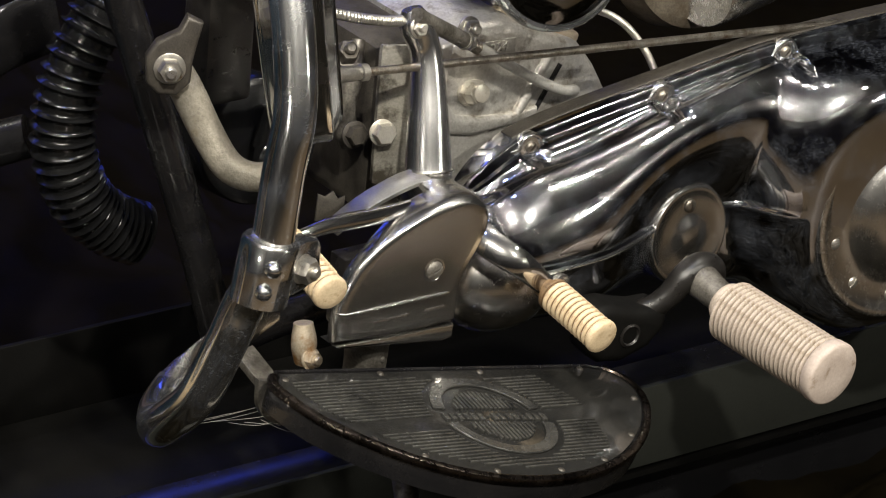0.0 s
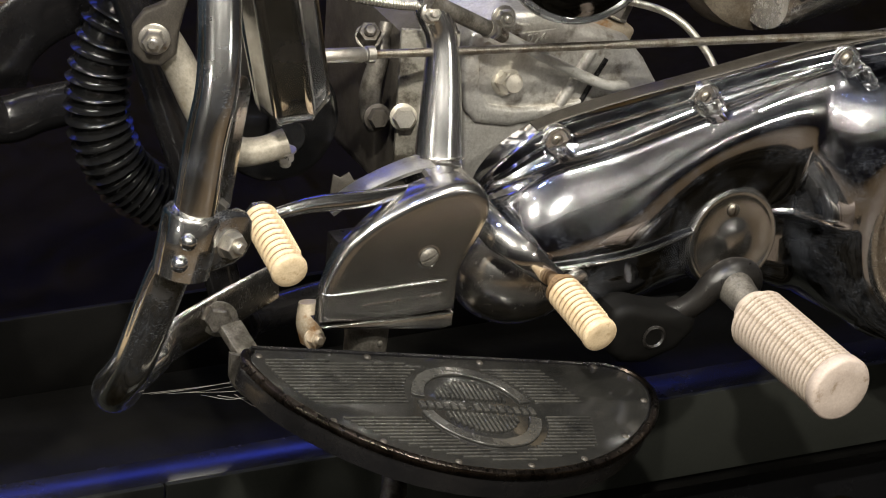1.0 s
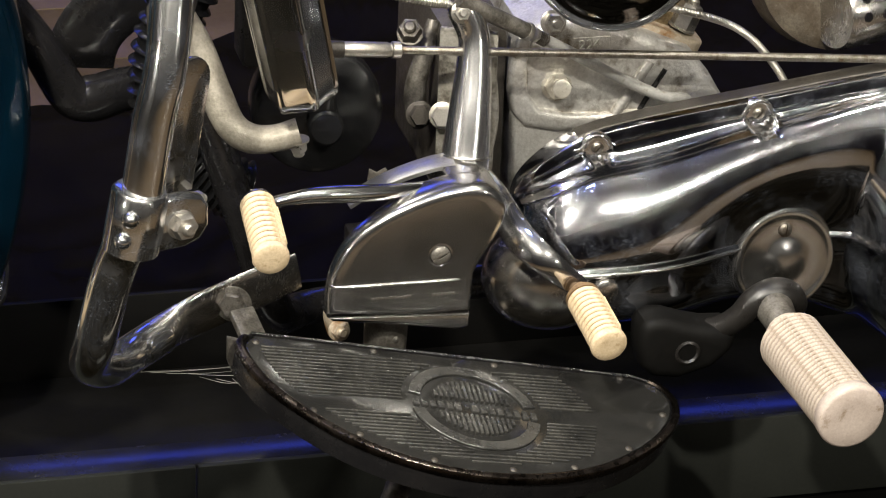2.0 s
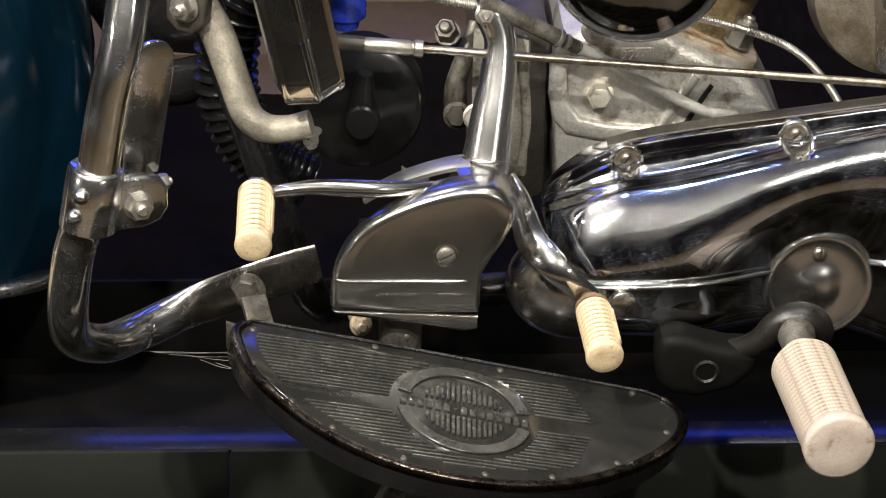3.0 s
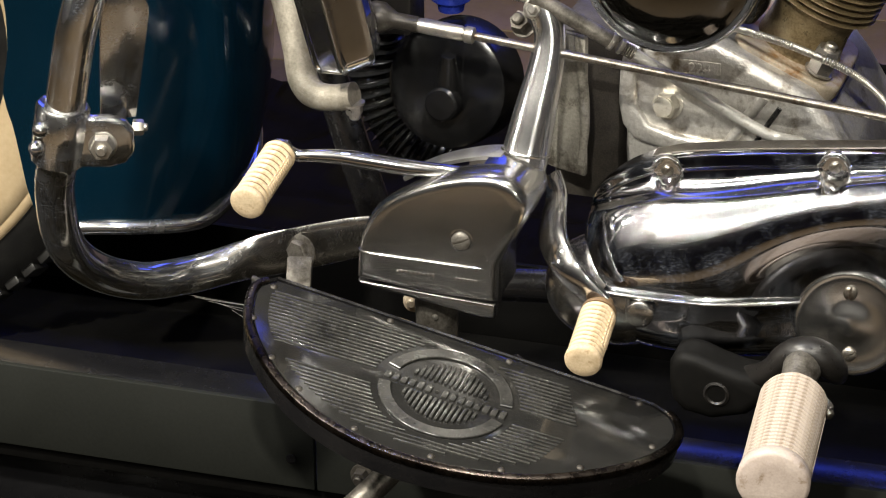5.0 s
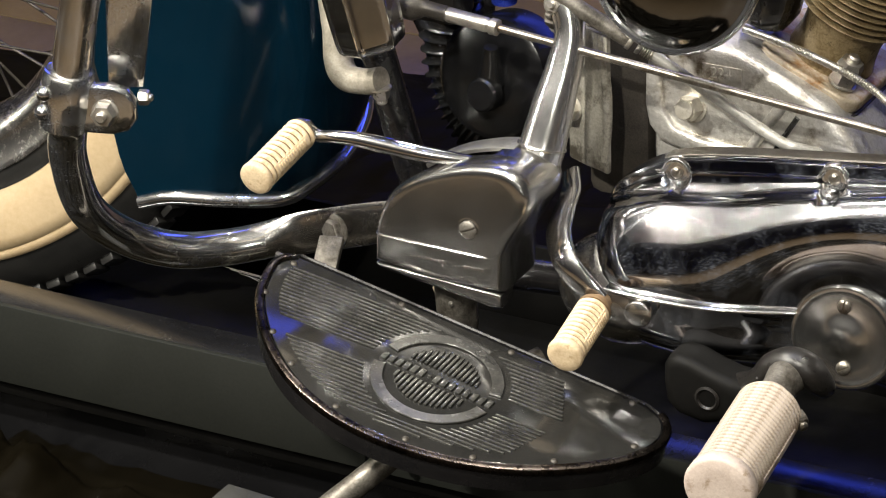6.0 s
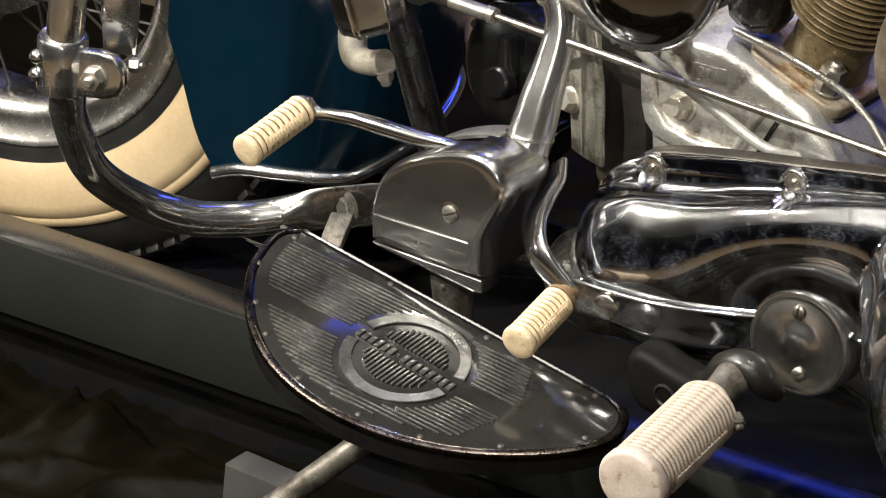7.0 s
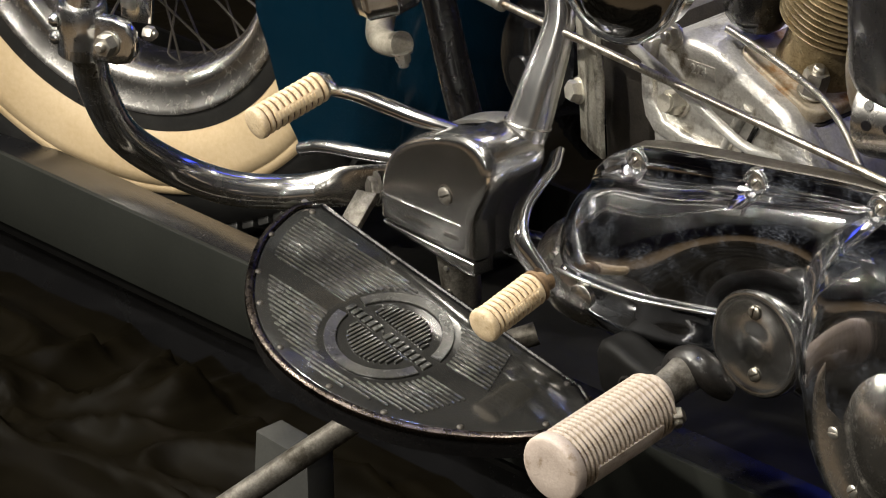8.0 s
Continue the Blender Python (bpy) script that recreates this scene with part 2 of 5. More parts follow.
def haze(m, low, high, rough, streak=0.0):
    """Years of fine polishing marks: part of the reflection spreads wide, more in some patches than in others."""
    nodes, links = m.node_tree.nodes, m.node_tree.links
    first = nodes["Principled BSDF"]
    second = nodes.new("ShaderNodeBsdfPrincipled")
    second.inputs["Metallic"].default_value = 1.0
    second.inputs["Roughness"].default_value = rough
    links.new(first.inputs["Base Color"].links[0].from_socket, second.inputs["Base Color"])
    tc = nodes.new("ShaderNodeTexCoord")
    share = ramp(nodes, links, noise_tex(nodes, links, tc.outputs["Object"], 22, 5), [(0.36, grey(low)), (0.64, grey(high))])
    if streak:
        mp = nodes.new("ShaderNodeMapping")
        mp.inputs["Rotation"].default_value = (0, radians(8), 0)
        mp.inputs["Scale"].default_value = (110, 900, 900)
        links.new(tc.outputs["Object"], mp.inputs["Vector"])
        bump = nodes.new("ShaderNodeBump")
        bump.inputs["Strength"].default_value = streak
        bump.inputs["Distance"].default_value = 0.0006
        links.new(noise_tex(nodes, links, mp.outputs["Vector"], 1.0, 5, 0.7), bump.inputs["Height"])
        links.new(bump.outputs["Normal"], second.inputs["Normal"])
    both = nodes.new("ShaderNodeMixShader")
    links.new(share, both.inputs[0])
    links.new(first.outputs[0], both.inputs[1])
    links.new(second.outputs[0], both.inputs[2])
    links.new(both.outputs[0], nodes["Material Output"].inputs["Surface"])


def specks(m):
    """A mottled film of dull spots and short wipe marks on the polish."""
    nodes, links = m.node_tree.nodes, m.node_tree.links
    out = nodes["Material Output"]
    film = nodes.new("ShaderNodeBsdfDiffuse")
    film.inputs["Color"].default_value = (0.34, 0.37, 0.44, 1)
    tc = nodes.new("ShaderNodeTexCoord")
    broad = ramp(nodes, links, noise_tex(nodes, links, tc.outputs["Object"], 26, 6, 0.65), [(0.46, grey(0)), (0.66, grey(1))])
    mp = nodes.new("ShaderNodeMapping")
    mp.inputs["Scale"].default_value = (300, 900, 900)
    links.new(tc.outputs["Object"], mp.inputs["Vector"])
    fine = ramp(nodes, links, noise_tex(nodes, links, mp.outputs["Vector"], 1.0, 4, 0.7), [(0.48, grey(0.02)), (0.72, grey(0.26))])
    mul = nodes.new("ShaderNodeMath")
    mul.operation = "MULTIPLY"
    links.new(broad, mul.inputs[0])
    links.new(fine, mul.inputs[1])
    mix = nodes.new("ShaderNodeMixShader")
    links.new(mul.outputs[0], mix.inputs[0])
    links.new(out.inputs["Surface"].links[0].from_socket, mix.inputs[1])
    links.new(film.outputs[0], mix.inputs[2])
    links.new(mix.outputs[0], out.inputs["Surface"])


haze(CHROME, 0.12, 0.27, 0.34)
haze(CHROME_WORN, 0.05, 0.15, 0.13, 0.35)
specks(CHROME_WORN)
specks(CHROME)
haze(SATIN, 0.10, 0.25, 0.30)
haze(DARK_CHROME, 0.12, 0.28, 0.30)
haze(BRUSHED, 0.12, 0.22, 0.45)
haze(HOUSE_PLATE, 0.10, 0.24, 0.40)
haze(CHROME_DULL, 0.10, 0.26, 0.38)

# ---- mesh helpers ----


def ease(x, xs, ys):
    """A smooth curve through the values."""
    n = len(xs)
    if x <= xs[0]:
        return ys[0]
    if x >= xs[-1]:
        return ys[-1]
    i = max(k for k in range(n - 1) if xs[k] <= x)
    slope = [0.0] * n
    for k in range(1, n - 1):
        a, b = (ys[k] - ys[k - 1]) / (xs[k] - xs[k - 1]), (ys[k + 1] - ys[k]) / (xs[k + 1] - xs[k])
        slope[k] = 0.0 if a * b <= 0 else 2 * a * b / (a + b)
    h = xs[i + 1] - xs[i]
    t = (x - xs[i]) / h
    return ((2 * t ** 3 - 3 * t ** 2 + 1) * ys[i] + (t ** 3 - 2 * t ** 2 + t) * h * slope[i] + (3 * t ** 2 - 2 * t ** 3) * ys[i + 1] + (t ** 3 - t ** 2) * h * slope[i + 1])


def part(name, bm, material, parent=None, label="", smooth=40, fix=True):
    """Links a bmesh as one mesh object under a thing or under a part."""
    if fix:
        bmesh.ops.recalc_face_normals(bm, faces=bm.faces)
    me = bpy.data.meshes.new(name)
    bm.to_mesh(me)
    bm.free()
    me.materials.append(material)
    me.polygons.foreach_set("use_smooth", [True] * len(me.polygons))
    me.set_sharp_from_angle(angle=radians(smooth))
    ob = new(name, me)
    ob.parent = parent
    if label:
        tagged(ob, label)
    return ob


def again(ob, m):
    """One more object on the same mesh, under the same parent."""
    o = ob.copy()
    scene.collection.objects.link(o)
    o.matrix_basis = m
    return o


def spline(points, per=8):
    """Catmull-Rom through the points, which may carry more values than x, y, z."""
    p = np.array(points, float)
    p = np.vstack([2 * p[0] - p[1], p, 2 * p[-1] - p[-2]])
    out = []
    for i in range(1, len(p) - 2):
        for k in range(per):
            t = k / per
            a, b, c, d = p[i - 1], p[i], p[i + 1], p[i + 2]
            out.append(0.5 * (2 * b + (c - a) * t + (2 * a - 5 * b + 4 * c - d) * t * t + (3 * b - a - 3 * c + d) * t ** 3))
    out.append(p[-2])
    return np.array(out)


def loft(bm, rings, caps=True, closed=False):
    vs = [[bm.verts.new(p) for p in r] for r in rings]
    n = len(vs[0])
    pairs = list(zip(vs[:-1], vs[1:])) + ([(vs[-1], vs[0])] if closed else [])
    for a, b in pairs:
        for i in range(n):
            j = (i + 1) % n
            bm.faces.new((a[i], a[j], b[j], b[i]))
    if caps and not closed:
        bm.faces.new(vs[0][::-1])
        bm.faces.new(vs[-1])
    return vs


def sweep(bm, path, section, seg=16, caps=True, up=(0, 0, 1), steady=False):
    """A tube along path. section(i, fraction) gives the half widths (side, up) there."""
    path = [Vector(p[:3]) for p in path]
    n = len(path)
    rings = []
    side = None
    for i, p in enumerate(path):
        d = (path[min(i + 1, n - 1)] - path[max(i - 1, 0)]).normalized()
        if side is None or steady:
            side = d.cross(Vector(up))
            if side.length < 1e-3:
                side = d.cross(Vector((1, 0, 0)))
        side = (side - d * side.dot(d)).normalized()
        top = side.cross(d)
        a, b = section(i, i / (n - 1))
        rings.append([p + side * (a * math.cos(2 * math.pi * k / seg)) + top * (b * math.sin(2 * math.pi * k / seg)) for k in range(seg)])
    return loft(bm, rings, caps)


def tube(points, radius, per=8, seg=16, bm=None):
    """A round bar through the points, with one radius or one for each point."""
    bm = bm or bmesh.new()
    r = radius if isinstance(radius, (list, tuple)) else [radius] * len(points)
    path = spline([(*p, q) for p, q in zip(points, r)], per)
    sweep(bm, path, lambda i, f: (path[i][3], path[i][3]), seg)
    return bm


def frame_on(origin, axis, up=(0, 0, 1)):
    """A pose whose z runs along axis."""
    z = Vector(axis).normalized()
    x = Vector(up).cross(z)
    if x.length < 1e-3:
        x = Vector((1, 0, 0)).cross(z)
    x.normalize()
    y = z.cross(x)
    m = Matrix((x, y, z)).transposed().to_4x4()
    m.translation = Vector(origin)
    return m


def lathe(profile, m, seg=32, bm=None):
    """Turns (radius, height) about the z of the pose m."""
    bm = bm or bmesh.new()
    rings = []
    for r, h in profile:
        r = max(r, 1e-5)
        rings.append([m @ Vector((r * math.cos(2 * math.pi * k / seg), r * math.sin(2 * math.pi * k / seg), h)) for k in range(seg)])
    loft(bm, rings, True)
    return bm


def prism(outline, m, depth, bevel=0.0, segments=2, bm=None):
    """Extrudes an outline in the xy plane of m by depth along its z, with rounded edges."""
    own = bmesh.new()
    vs = [own.verts.new((x, y, 0)) for x, y in outline]
    f = own.faces.new(vs)
    ext = bmesh.ops.extrude_face_region(own, geom=[f])
    bmesh.ops.translate(own, verts=[v for v in ext["geom"] if isinstance(v, bmesh.types.BMVert)], vec=(0, 0, depth))
    if bevel:
        es = [e for e in own.edges if abs(e.verts[0].co.z - e.verts[1].co.z) < 1e-6]
        bmesh.ops.bevel(own, geom=es, offset=bevel, segments=segments, affect="EDGES", profile=0.5)
    own.transform(m)
    if bm is None:
        return own
    me = bpy.data.meshes.new("t")
    own.to_mesh(me)
    own.free()
    bm.from_mesh(me)
    bpy.data.meshes.remove(me)
    return bm


def block(size, m, bevel=0.001, bm=None):
    x, y, z = (s / 2 for s in size)
    own = bmesh.new()
    bmesh.ops.create_cube(own, size=1)
    bmesh.ops.scale(own, vec=size, verts=own.verts)
    if bevel:
        bmesh.ops.bevel(own, geom=own.edges[:], offset=bevel, segments=2, affect="EDGES", profile=0.5)
    own.transform(m)
    if bm is None:
        return own
    me = bpy.data.meshes.new("t")
    own.to_mesh(me)
    own.free()
    bm.from_mesh(me)
    bpy.data.meshes.remove(me)
    return bm


def hexagon(m, across, height, stud=0.0, washer=0.0, bm=None):
    """A hexagon head with a chamfer, a washer under it and a stud end."""
    bm = bm or bmesh.new()
    r = across / 2 / math.cos(math.pi / 6)
    if washer:
        lathe([(0, 0), (washer, 0), (washer, 0.0016), (washer * 0.94, 0.002), (0, 0.002)], m, 24, bm)
    lathe([(0, 0.002), (r, 0.002), (r, height * 0.8), (r * 0.86, height), (0, height)], m, 6, bm)
    if stud:
        lathe([(0, height), (stud, height), (stud, height + stud * 0.7), (stud * 0.7, height + stud), (0, height + stud)], m, 16, bm)
    return bm


def screw(m, r, h, bm=None):
    """A domed screw head with a slot cut into it."""
    bm = bm or bmesh.new()
    slot = r * 0.13
    for s in (1, -1):
        half = []
        for rr, z in ((0.0, h), (0.5, h * 0.93), (0.85, h * 0.66), (1.0, h * 0.3), (1.0, 0)):
            ring = []
            for k in range(13):
                a = math.pi * k / 12
                ring.append(m @ Vector((math.cos(a) * r * rr, s * (slot + math.sin(a) * max(r * rr - slot, 0.0)), z)))
            half.append(ring)
        vs = [[bm.verts.new(p) for p in ring] for ring in half]
        for a, b in zip(vs[:-1], vs[1:]):
            for i in range(12):
                bm.faces.new((a[i], a[i + 1], b[i + 1], b[i]))
        bm.faces.new([v[0] for v in vs] + [v[12] for v in vs[::-1]])
    lathe([(0, h * 0.35), (r * 0.97, h * 0.35), (r * 0.97, 0), (0, 0)], m, 20, bm)
    return bm


motorcycle = new("motorcycle")
tagged(motorcycle, "old touring motorcycle with chrome fittings on its stand", "motorcycle")

# ---- the room ----


def slab(name, size, centre, material, label, bevel=0.0):
    ob = part(name, block(size, Matrix.Translation(centre), bevel), material)
    return tagged(ob, label, kind="structure")


floor = slab("floor", (9, 9, 0.1), (0, 0, -0.055), FLOORING, "brown timber floor of the show room")
slab("ceiling", (9, 9, 0.1), (0, 0, 3.25), CEILING_PAINT, "dim painted ceiling of the show room")
slab("wall_north", (9, 0.1, 3.2), (0, 4.55, 1.6), WALL_PAINT, "dim grey painted wall")
slab("wall_south", (9, 0.1, 3.2), (0, -4.55, 1.6), WALL_PAINT, "dim grey painted wall")
slab("wall_west", (0.1, 9, 3.2), (-4.55, 0, 1.6), WALL_PAINT, "dim grey painted wall")
slab("wall_east", (0.1, 9, 3.2), (4.55, 0, 1.6), WALL_PAINT, "dim grey painted wall")

# boards of the floor behind the machine
board_mesh = None
for row in range(10):
    for k in range(3):
        m = Matrix.Translation((-2.6 + 2.0 * k + 0.7 * (row % 3), 0.83 + 0.152 * row, -0.0035))
        if board_mesh is None:
            board_mesh = part("plank", block((1.996, 0.1495, 0.010), Matrix.Identity(4), 0.0012), FLOORING, floor)
            board_mesh.matrix_basis = m
        else:
            again(board_mesh, m)

# a long blue light strip high on the far wall
strip_lamp = bmesh.new()
block((5.8, 0.05, 0.60), Matrix.Translation((0.0, 4.47, 2.72)), 0.01, strip_lamp)
block((2.4, 0.30, 0.03), pose(-0.68, 2.03, 3.175, 0, 0, 43.5), 0.01, strip_lamp)
lamp_ob = part("light_strip", strip_lamp, BLUE_GLOW, None)
tagged(lamp_ob, "long glowing blue light strips on wall and ceiling", "wall light")

# ---- the wheel channel on which the machine stands ----
platform = tagged(new("display_channel"), "grey painted steel wheel channel under the motorcycle", "display stand")
RAIL_Y, RAIL_TOP, RAIL_BOTTOM = 0.11, 0.190, 0.112
rail = bmesh.new()
for x0, x1 in ((-1.6, -0.166), (-0.164, 1.4)):
    block((x1 - x0, 0.006, RAIL_TOP - RAIL_BOTTOM), Matrix.Translation(((x0 + x1) / 2, RAIL_Y, (RAIL_TOP + RAIL_BOTTOM) / 2)), 0.0012, rail)
part("side_rail", rail, RAIL_GREY, platform, "satin grey painted steel rail")
flange = block((3.0, 0.040, 0.004), Matrix.Translation((-0.1, 0.1335, RAIL_TOP - 0.0035)), 0.001)
part("flange", flange, CHANNEL_BLACK, platform, "glossy black top flange")
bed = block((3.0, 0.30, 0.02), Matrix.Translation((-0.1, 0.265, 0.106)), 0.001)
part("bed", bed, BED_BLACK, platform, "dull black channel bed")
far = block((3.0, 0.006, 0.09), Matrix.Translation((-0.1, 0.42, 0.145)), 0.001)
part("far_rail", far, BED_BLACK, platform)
foot = block((2.9, 0.24, 0.094), Matrix.Translation((-0.1, 0.27, 0.048)), 0.002)
part("plinth", foot, CHANNEL_BLACK, platform)
part("rail_bolt", hexagon(frame_on((-0.123, 0.106, 0.135), (0, -1, 0)), 0.013, 0.010, 0.004, 0.010), DARK_STEEL, platform)
part("rail_hole", lathe([(0, 0), (0.0045, 0), (0.0045, 0.001), (0.003, 0.0012), (0, 0.0004)], frame_on((-0.186, 0.1066, 0.140), (0, -1, 0)), 16), BLACK_PAINT, platform)

part("foot_block", prism([(-0.250, 0.014), (-0.2275, 0.144), (-0.158, 0.140), (-0.166, 0.014)], Matrix(((1, 0, 0, 0), (0, 0, -1, -0.013), (0, 1, 0, 0), (0, 0, 0, 1))), 0.030, 0.002), FOOT_GREY, platform, "flat grey steel foot block")

# crumpled cloth spread under and round the channel
def steps(stops):
    out = []
    for (a, n), (b, _) in zip(stops[:-1], stops[1:]):
        out += [a + (b - a) * k / n for k in range(n)]
    return out + [stops[-1][0]]


def fold(x, y):
    q = Vector((x * 3.9 + y * 2.2, y * 6.4 - x * 1.9, 0.3))
    q += Vector((noise.noise(q * 0.6), noise.noise(q * 0.6 + Vector((9, 4, 1))), 0)) * 1.3
    r1 = 1 - abs(noise.noise(q))
    r2 = 1 - abs(noise.noise(q * 1.9 + Vector((3, 7, 0))))
    r3 = 1 - abs(noise.noise(q * 4.1 + Vector((1, 2, 5))))
    return 0.034 * r1 ** 5 + 0.020 * r2 ** 4 + 0.005 * r3 ** 3 + 0.014 * noise.noise(q * 0.5)


def cloth_near(x):
    return ease(x, [0.34, 0.64], [1.60, 0.85])


def cloth_edge(x):
    return 1.25 + (0.28 * x if x < 0 else 0.9 * x) + 0.035 * noise.noise(Vector((x * 7, 0, 0)))


cloth = bmesh.new()
XS = steps([(-2.2, 40), (-1.1, 320), (0.5, 60), (2.2, 1)])
YS = steps([(-0.58, 150), (0.10, 60), (1.10, 1)])
grid = []
for y in YS:
    row = []
    for x in XS:
        yy = 0.1 + (y - 0.1) * cloth_near(x) if y < 0.1 else 0.1 + (y - 0.1) * (cloth_edge(x) - 0.1)
        z = 0.016 + fold(x, yy) * (1.0 if y < 0.1 else 0.45)
        row.append(cloth.verts.new((x, yy, z)))
    grid.append(row)
for a, b in zip(grid[:-1], grid[1:]):
    for i in range(len(XS) - 1):
        cloth.faces.new((a[i], a[i + 1], b[i + 1], b[i]))
tagged(part("floor_cloth", cloth, CLOTH, None, smooth=180), "crumpled black satin cloth on the floor", "cloth")

# ---- engine guard ----
GUARD = [(-0.222, -0.070, 0.81), (-0.228, -0.104, 0.75), (-0.234, -0.130, 0.70), (-0.241, -0.147, 0.655), (-0.2505, -0.152, 0.6137), (-0.262, -0.156, 0.545),
         (-0.2715, -0.1455, 0.515), (-0.279, -0.138, 0.484), (-0.284, -0.113, 0.430), (-0.281, -0.068, 0.386), (-0.260, -0.026, 0.359), (-0.236, 0.010, 0.350),
         (-0.210, 0.032, 0.352)]
guard = part("engine_guard", tube(GUARD, 0.0152, 8, 24), CHROME, motorcycle, "chrome tube engine guard")
tab = bmesh.new()
tab_path = spline([(-0.225, 0.020, 0.350, 0.0142, 0.0142), (-0.203, 0.036, 0.354, 0.0115, 0.0165), (-0.184, 0.045, 0.358, 0.0045, 0.0190),
                   (-0.160, 0.052, 0.364, 0.0032, 0.0195), (-0.120, 0.062, 0.374, 0.0030, 0.0190), (-0.095, 0.068, 0.380, 0.0030, 0.0170)], 6)
sweep(tab, tab_path, lambda i, f: (tab_path[i][3], tab_path[i][4]), 20)
part("flattened_end", tab, CHROME_DULL, guard, "flattened chrome tube end")
part("mount_bolt", hexagon(frame_on((-0.150, 0.048, 0.366), (-0.35, -0.92, 0.1)), 0.019, 0.008, 0, 0.0145), GREASY, guard)
STRAP_A, STRAP_B = Vector((-0.146, 0.032, 0.364)), Vector((-0.139, 0.006, 0.3475))
STRAP_C = (STRAP_A + STRAP_B) / 2
STRAP_R = (STRAP_B - STRAP_A).to_track_quat("Z", "X").to_matrix().to_4x4()
part("support_strap", block((0.007, 0.020, 0.040), Matrix.Translation(STRAP_C) @ STRAP_R, 0.0012), GREASY, guard, "flat steel board support strap")
part("strap_foot", prism([(-0.168, 0.372), (-0.1680, 0.352), (-0.1645, 0.3430), (-0.1575, 0.3350), (-0.1465, 0.3275), (-0.1385, 0.3290), (-0.1385, 0.362)], Matrix(((1, 0, 0, 0), (0, 0, -1, -0.014), (0, 1, 0, 0), (0, 0, 0, 1))), 0.006, 0.0012), GREASY, guard, "curved steel foot of the strap")
# clamp round the tube, with its two domed screws, its nut and the flat blade
CL = Vector((-0.2635, -0.1555, 0.543))
axis = Vector((0.155, -0.02, 0.98)).normalized()
clamp = part("clamp", lathe([(0.0155, -0.023), (0.0205, -0.022), (0.0208, 0.0), (0.0205, 0.022), (0.0185, 0.0245), (0.0155, 0.0235)], frame_on(CL, axis), 32), CHROME, guard,
             "worn chrome clamp")
ear = frame_on(CL + Vector((0.028, 0.006, -0.003)), (0.35, -0.93, 0.0))
part("clamp_ear", prism([(-0.028, 0.019), (0.008, 0.0185), (0.021, 0.0145), (0.0265, 0.006), (0.0265, -0.010), (0.020, -0.019), (0.008, -0.0225), (-0.028, -0.021)], ear @ Matrix.Translation((0, 0, -0.005)), 0.011, 0.0035, 3), CHROME, clamp)
part("clamp_nut", hexagon(frame_on((-0.231, -0.153, 0.5365), (0.30, -0.95, 0.05)), 0.017, 0.011, 0.0045, 0.011), STEEL, clamp, "plated hexagon nut")
for p in ((-0.2705, -0.176, 0.5535), (-0.2755, -0.1735, 0.5365)):
    part("clamp_screw", lathe([(0, 0.006), (0.003, 0.0055), (0.0055, 0.003), (0.0062, 0), (0, -0.001)], frame_on(p, (-0.35, -0.93, 0.1)), 20), CHROME, clamp, "domed chrome screw")
part("cross_bolt", hexagon(frame_on((-0.219, -0.127, 0.541), (0.85, 0.3, 0.0)), 0.011, 0.010, 0.003), STEEL, clamp)
blade_out = []
for k in range(13):
    a = math.pi * k / 12
    blade_out.append((0.0185 * math.cos(a), 0.084 + 0.020 * math.sin(a)))
blade_out = [(0.0135, 0.0)] + blade_out + [(-0.0135, 0.0)]
bm_ = Matrix.Translation((-0.2285, -0.127, 0.547)) @ Matrix(((0.90, 0.10, -0.43, 0), (0.43, 0.01, 0.90, 0), (0.0, 1.0, 0.0, 0), (0, 0, 0, 1)))
part("blade", prism(blade_out, bm_, 0.005, 0.0012), CHROME, guard, "flat chrome blade with rounded end")

# ---- footboard ----
BO = Vector((-0.0028, -0.0760, 0.3262))
BX = Vector((0.9756, 0.0762, -0.2059)).normalized()
BN = Vector((0.2149, -0.1399, 0.9666)).normalized()
BY = BN.cross(BX).normalized()
BOARD = Matrix((BX, BY, BN)).transposed().to_4x4()
BOARD.translation = BO


def half_moon(inset):
    """Outline of the board: a straight inner side and a swept outer side, drawn in by inset."""
    key = [(-0.146, 0.079), (-0.160, 0.064), (-0.161, 0.045), (-0.152, 0.012), (-0.131, -0.021), (-0.102, -0.051), (-0.068, -0.073), (-0.028, -0.0865), (0.018, -0.090),
           (0.066, -0.083), (0.110, -0.066), (0.150, -0.039), (0.178, -0.011), (0.192, 0.014), (0.193, 0.034), (0.184, 0.050), (0.166, 0.059)]
    loop = [tuple(p) for p in spline(key, 4)]
    n = len(loop)
    out = []
    for i, (x, y) in enumerate(loop):
        ax, ay = loop[i - 1]
        bx, by = loop[(i + 1) % n]
        d = math.hypot(bx - ax, by - ay) or 1
        out.append((x - (by - ay) / d * inset, y + (bx - ax) / d * inset))
    return out


footboard = bmesh.new()
rings = []
for inset, z in ((0.004, -0.020), (0.0005, -0.019), (0.0, -0.010), (0.0, 0.000), (0.001, 0.0035), (0.0028, 0.0045), (0.0042, 0.0035), (0.0048, 0.0005)):
    rings.append([BOARD @ Vector((x, y, z)) for x, y in half_moon(inset)])
loft(footboard, rings, True)
board = part("footboard", footboard, BLACK_PAINT, motorcycle, "half-moon footboard with black ribbed rubber mat")
rim = bmesh.new()
rings = []
lip = [(0.0012, -0.0015), (-0.0016, -0.001), (-0.0022, 0.0015), (-0.0012, 0.0042), (0.0014, 0.0056), (0.0040, 0.0052), (0.0050, 0.0036), (0.0034, 0.0020)]
outs = [half_moon(i) for i, _ in lip]
nl = len(outs[0])
rings = [[BOARD @ Vector((*outs[j][i], lip[j][1])) for j in range(len(lip))] for i in range(2, nl - 3)]
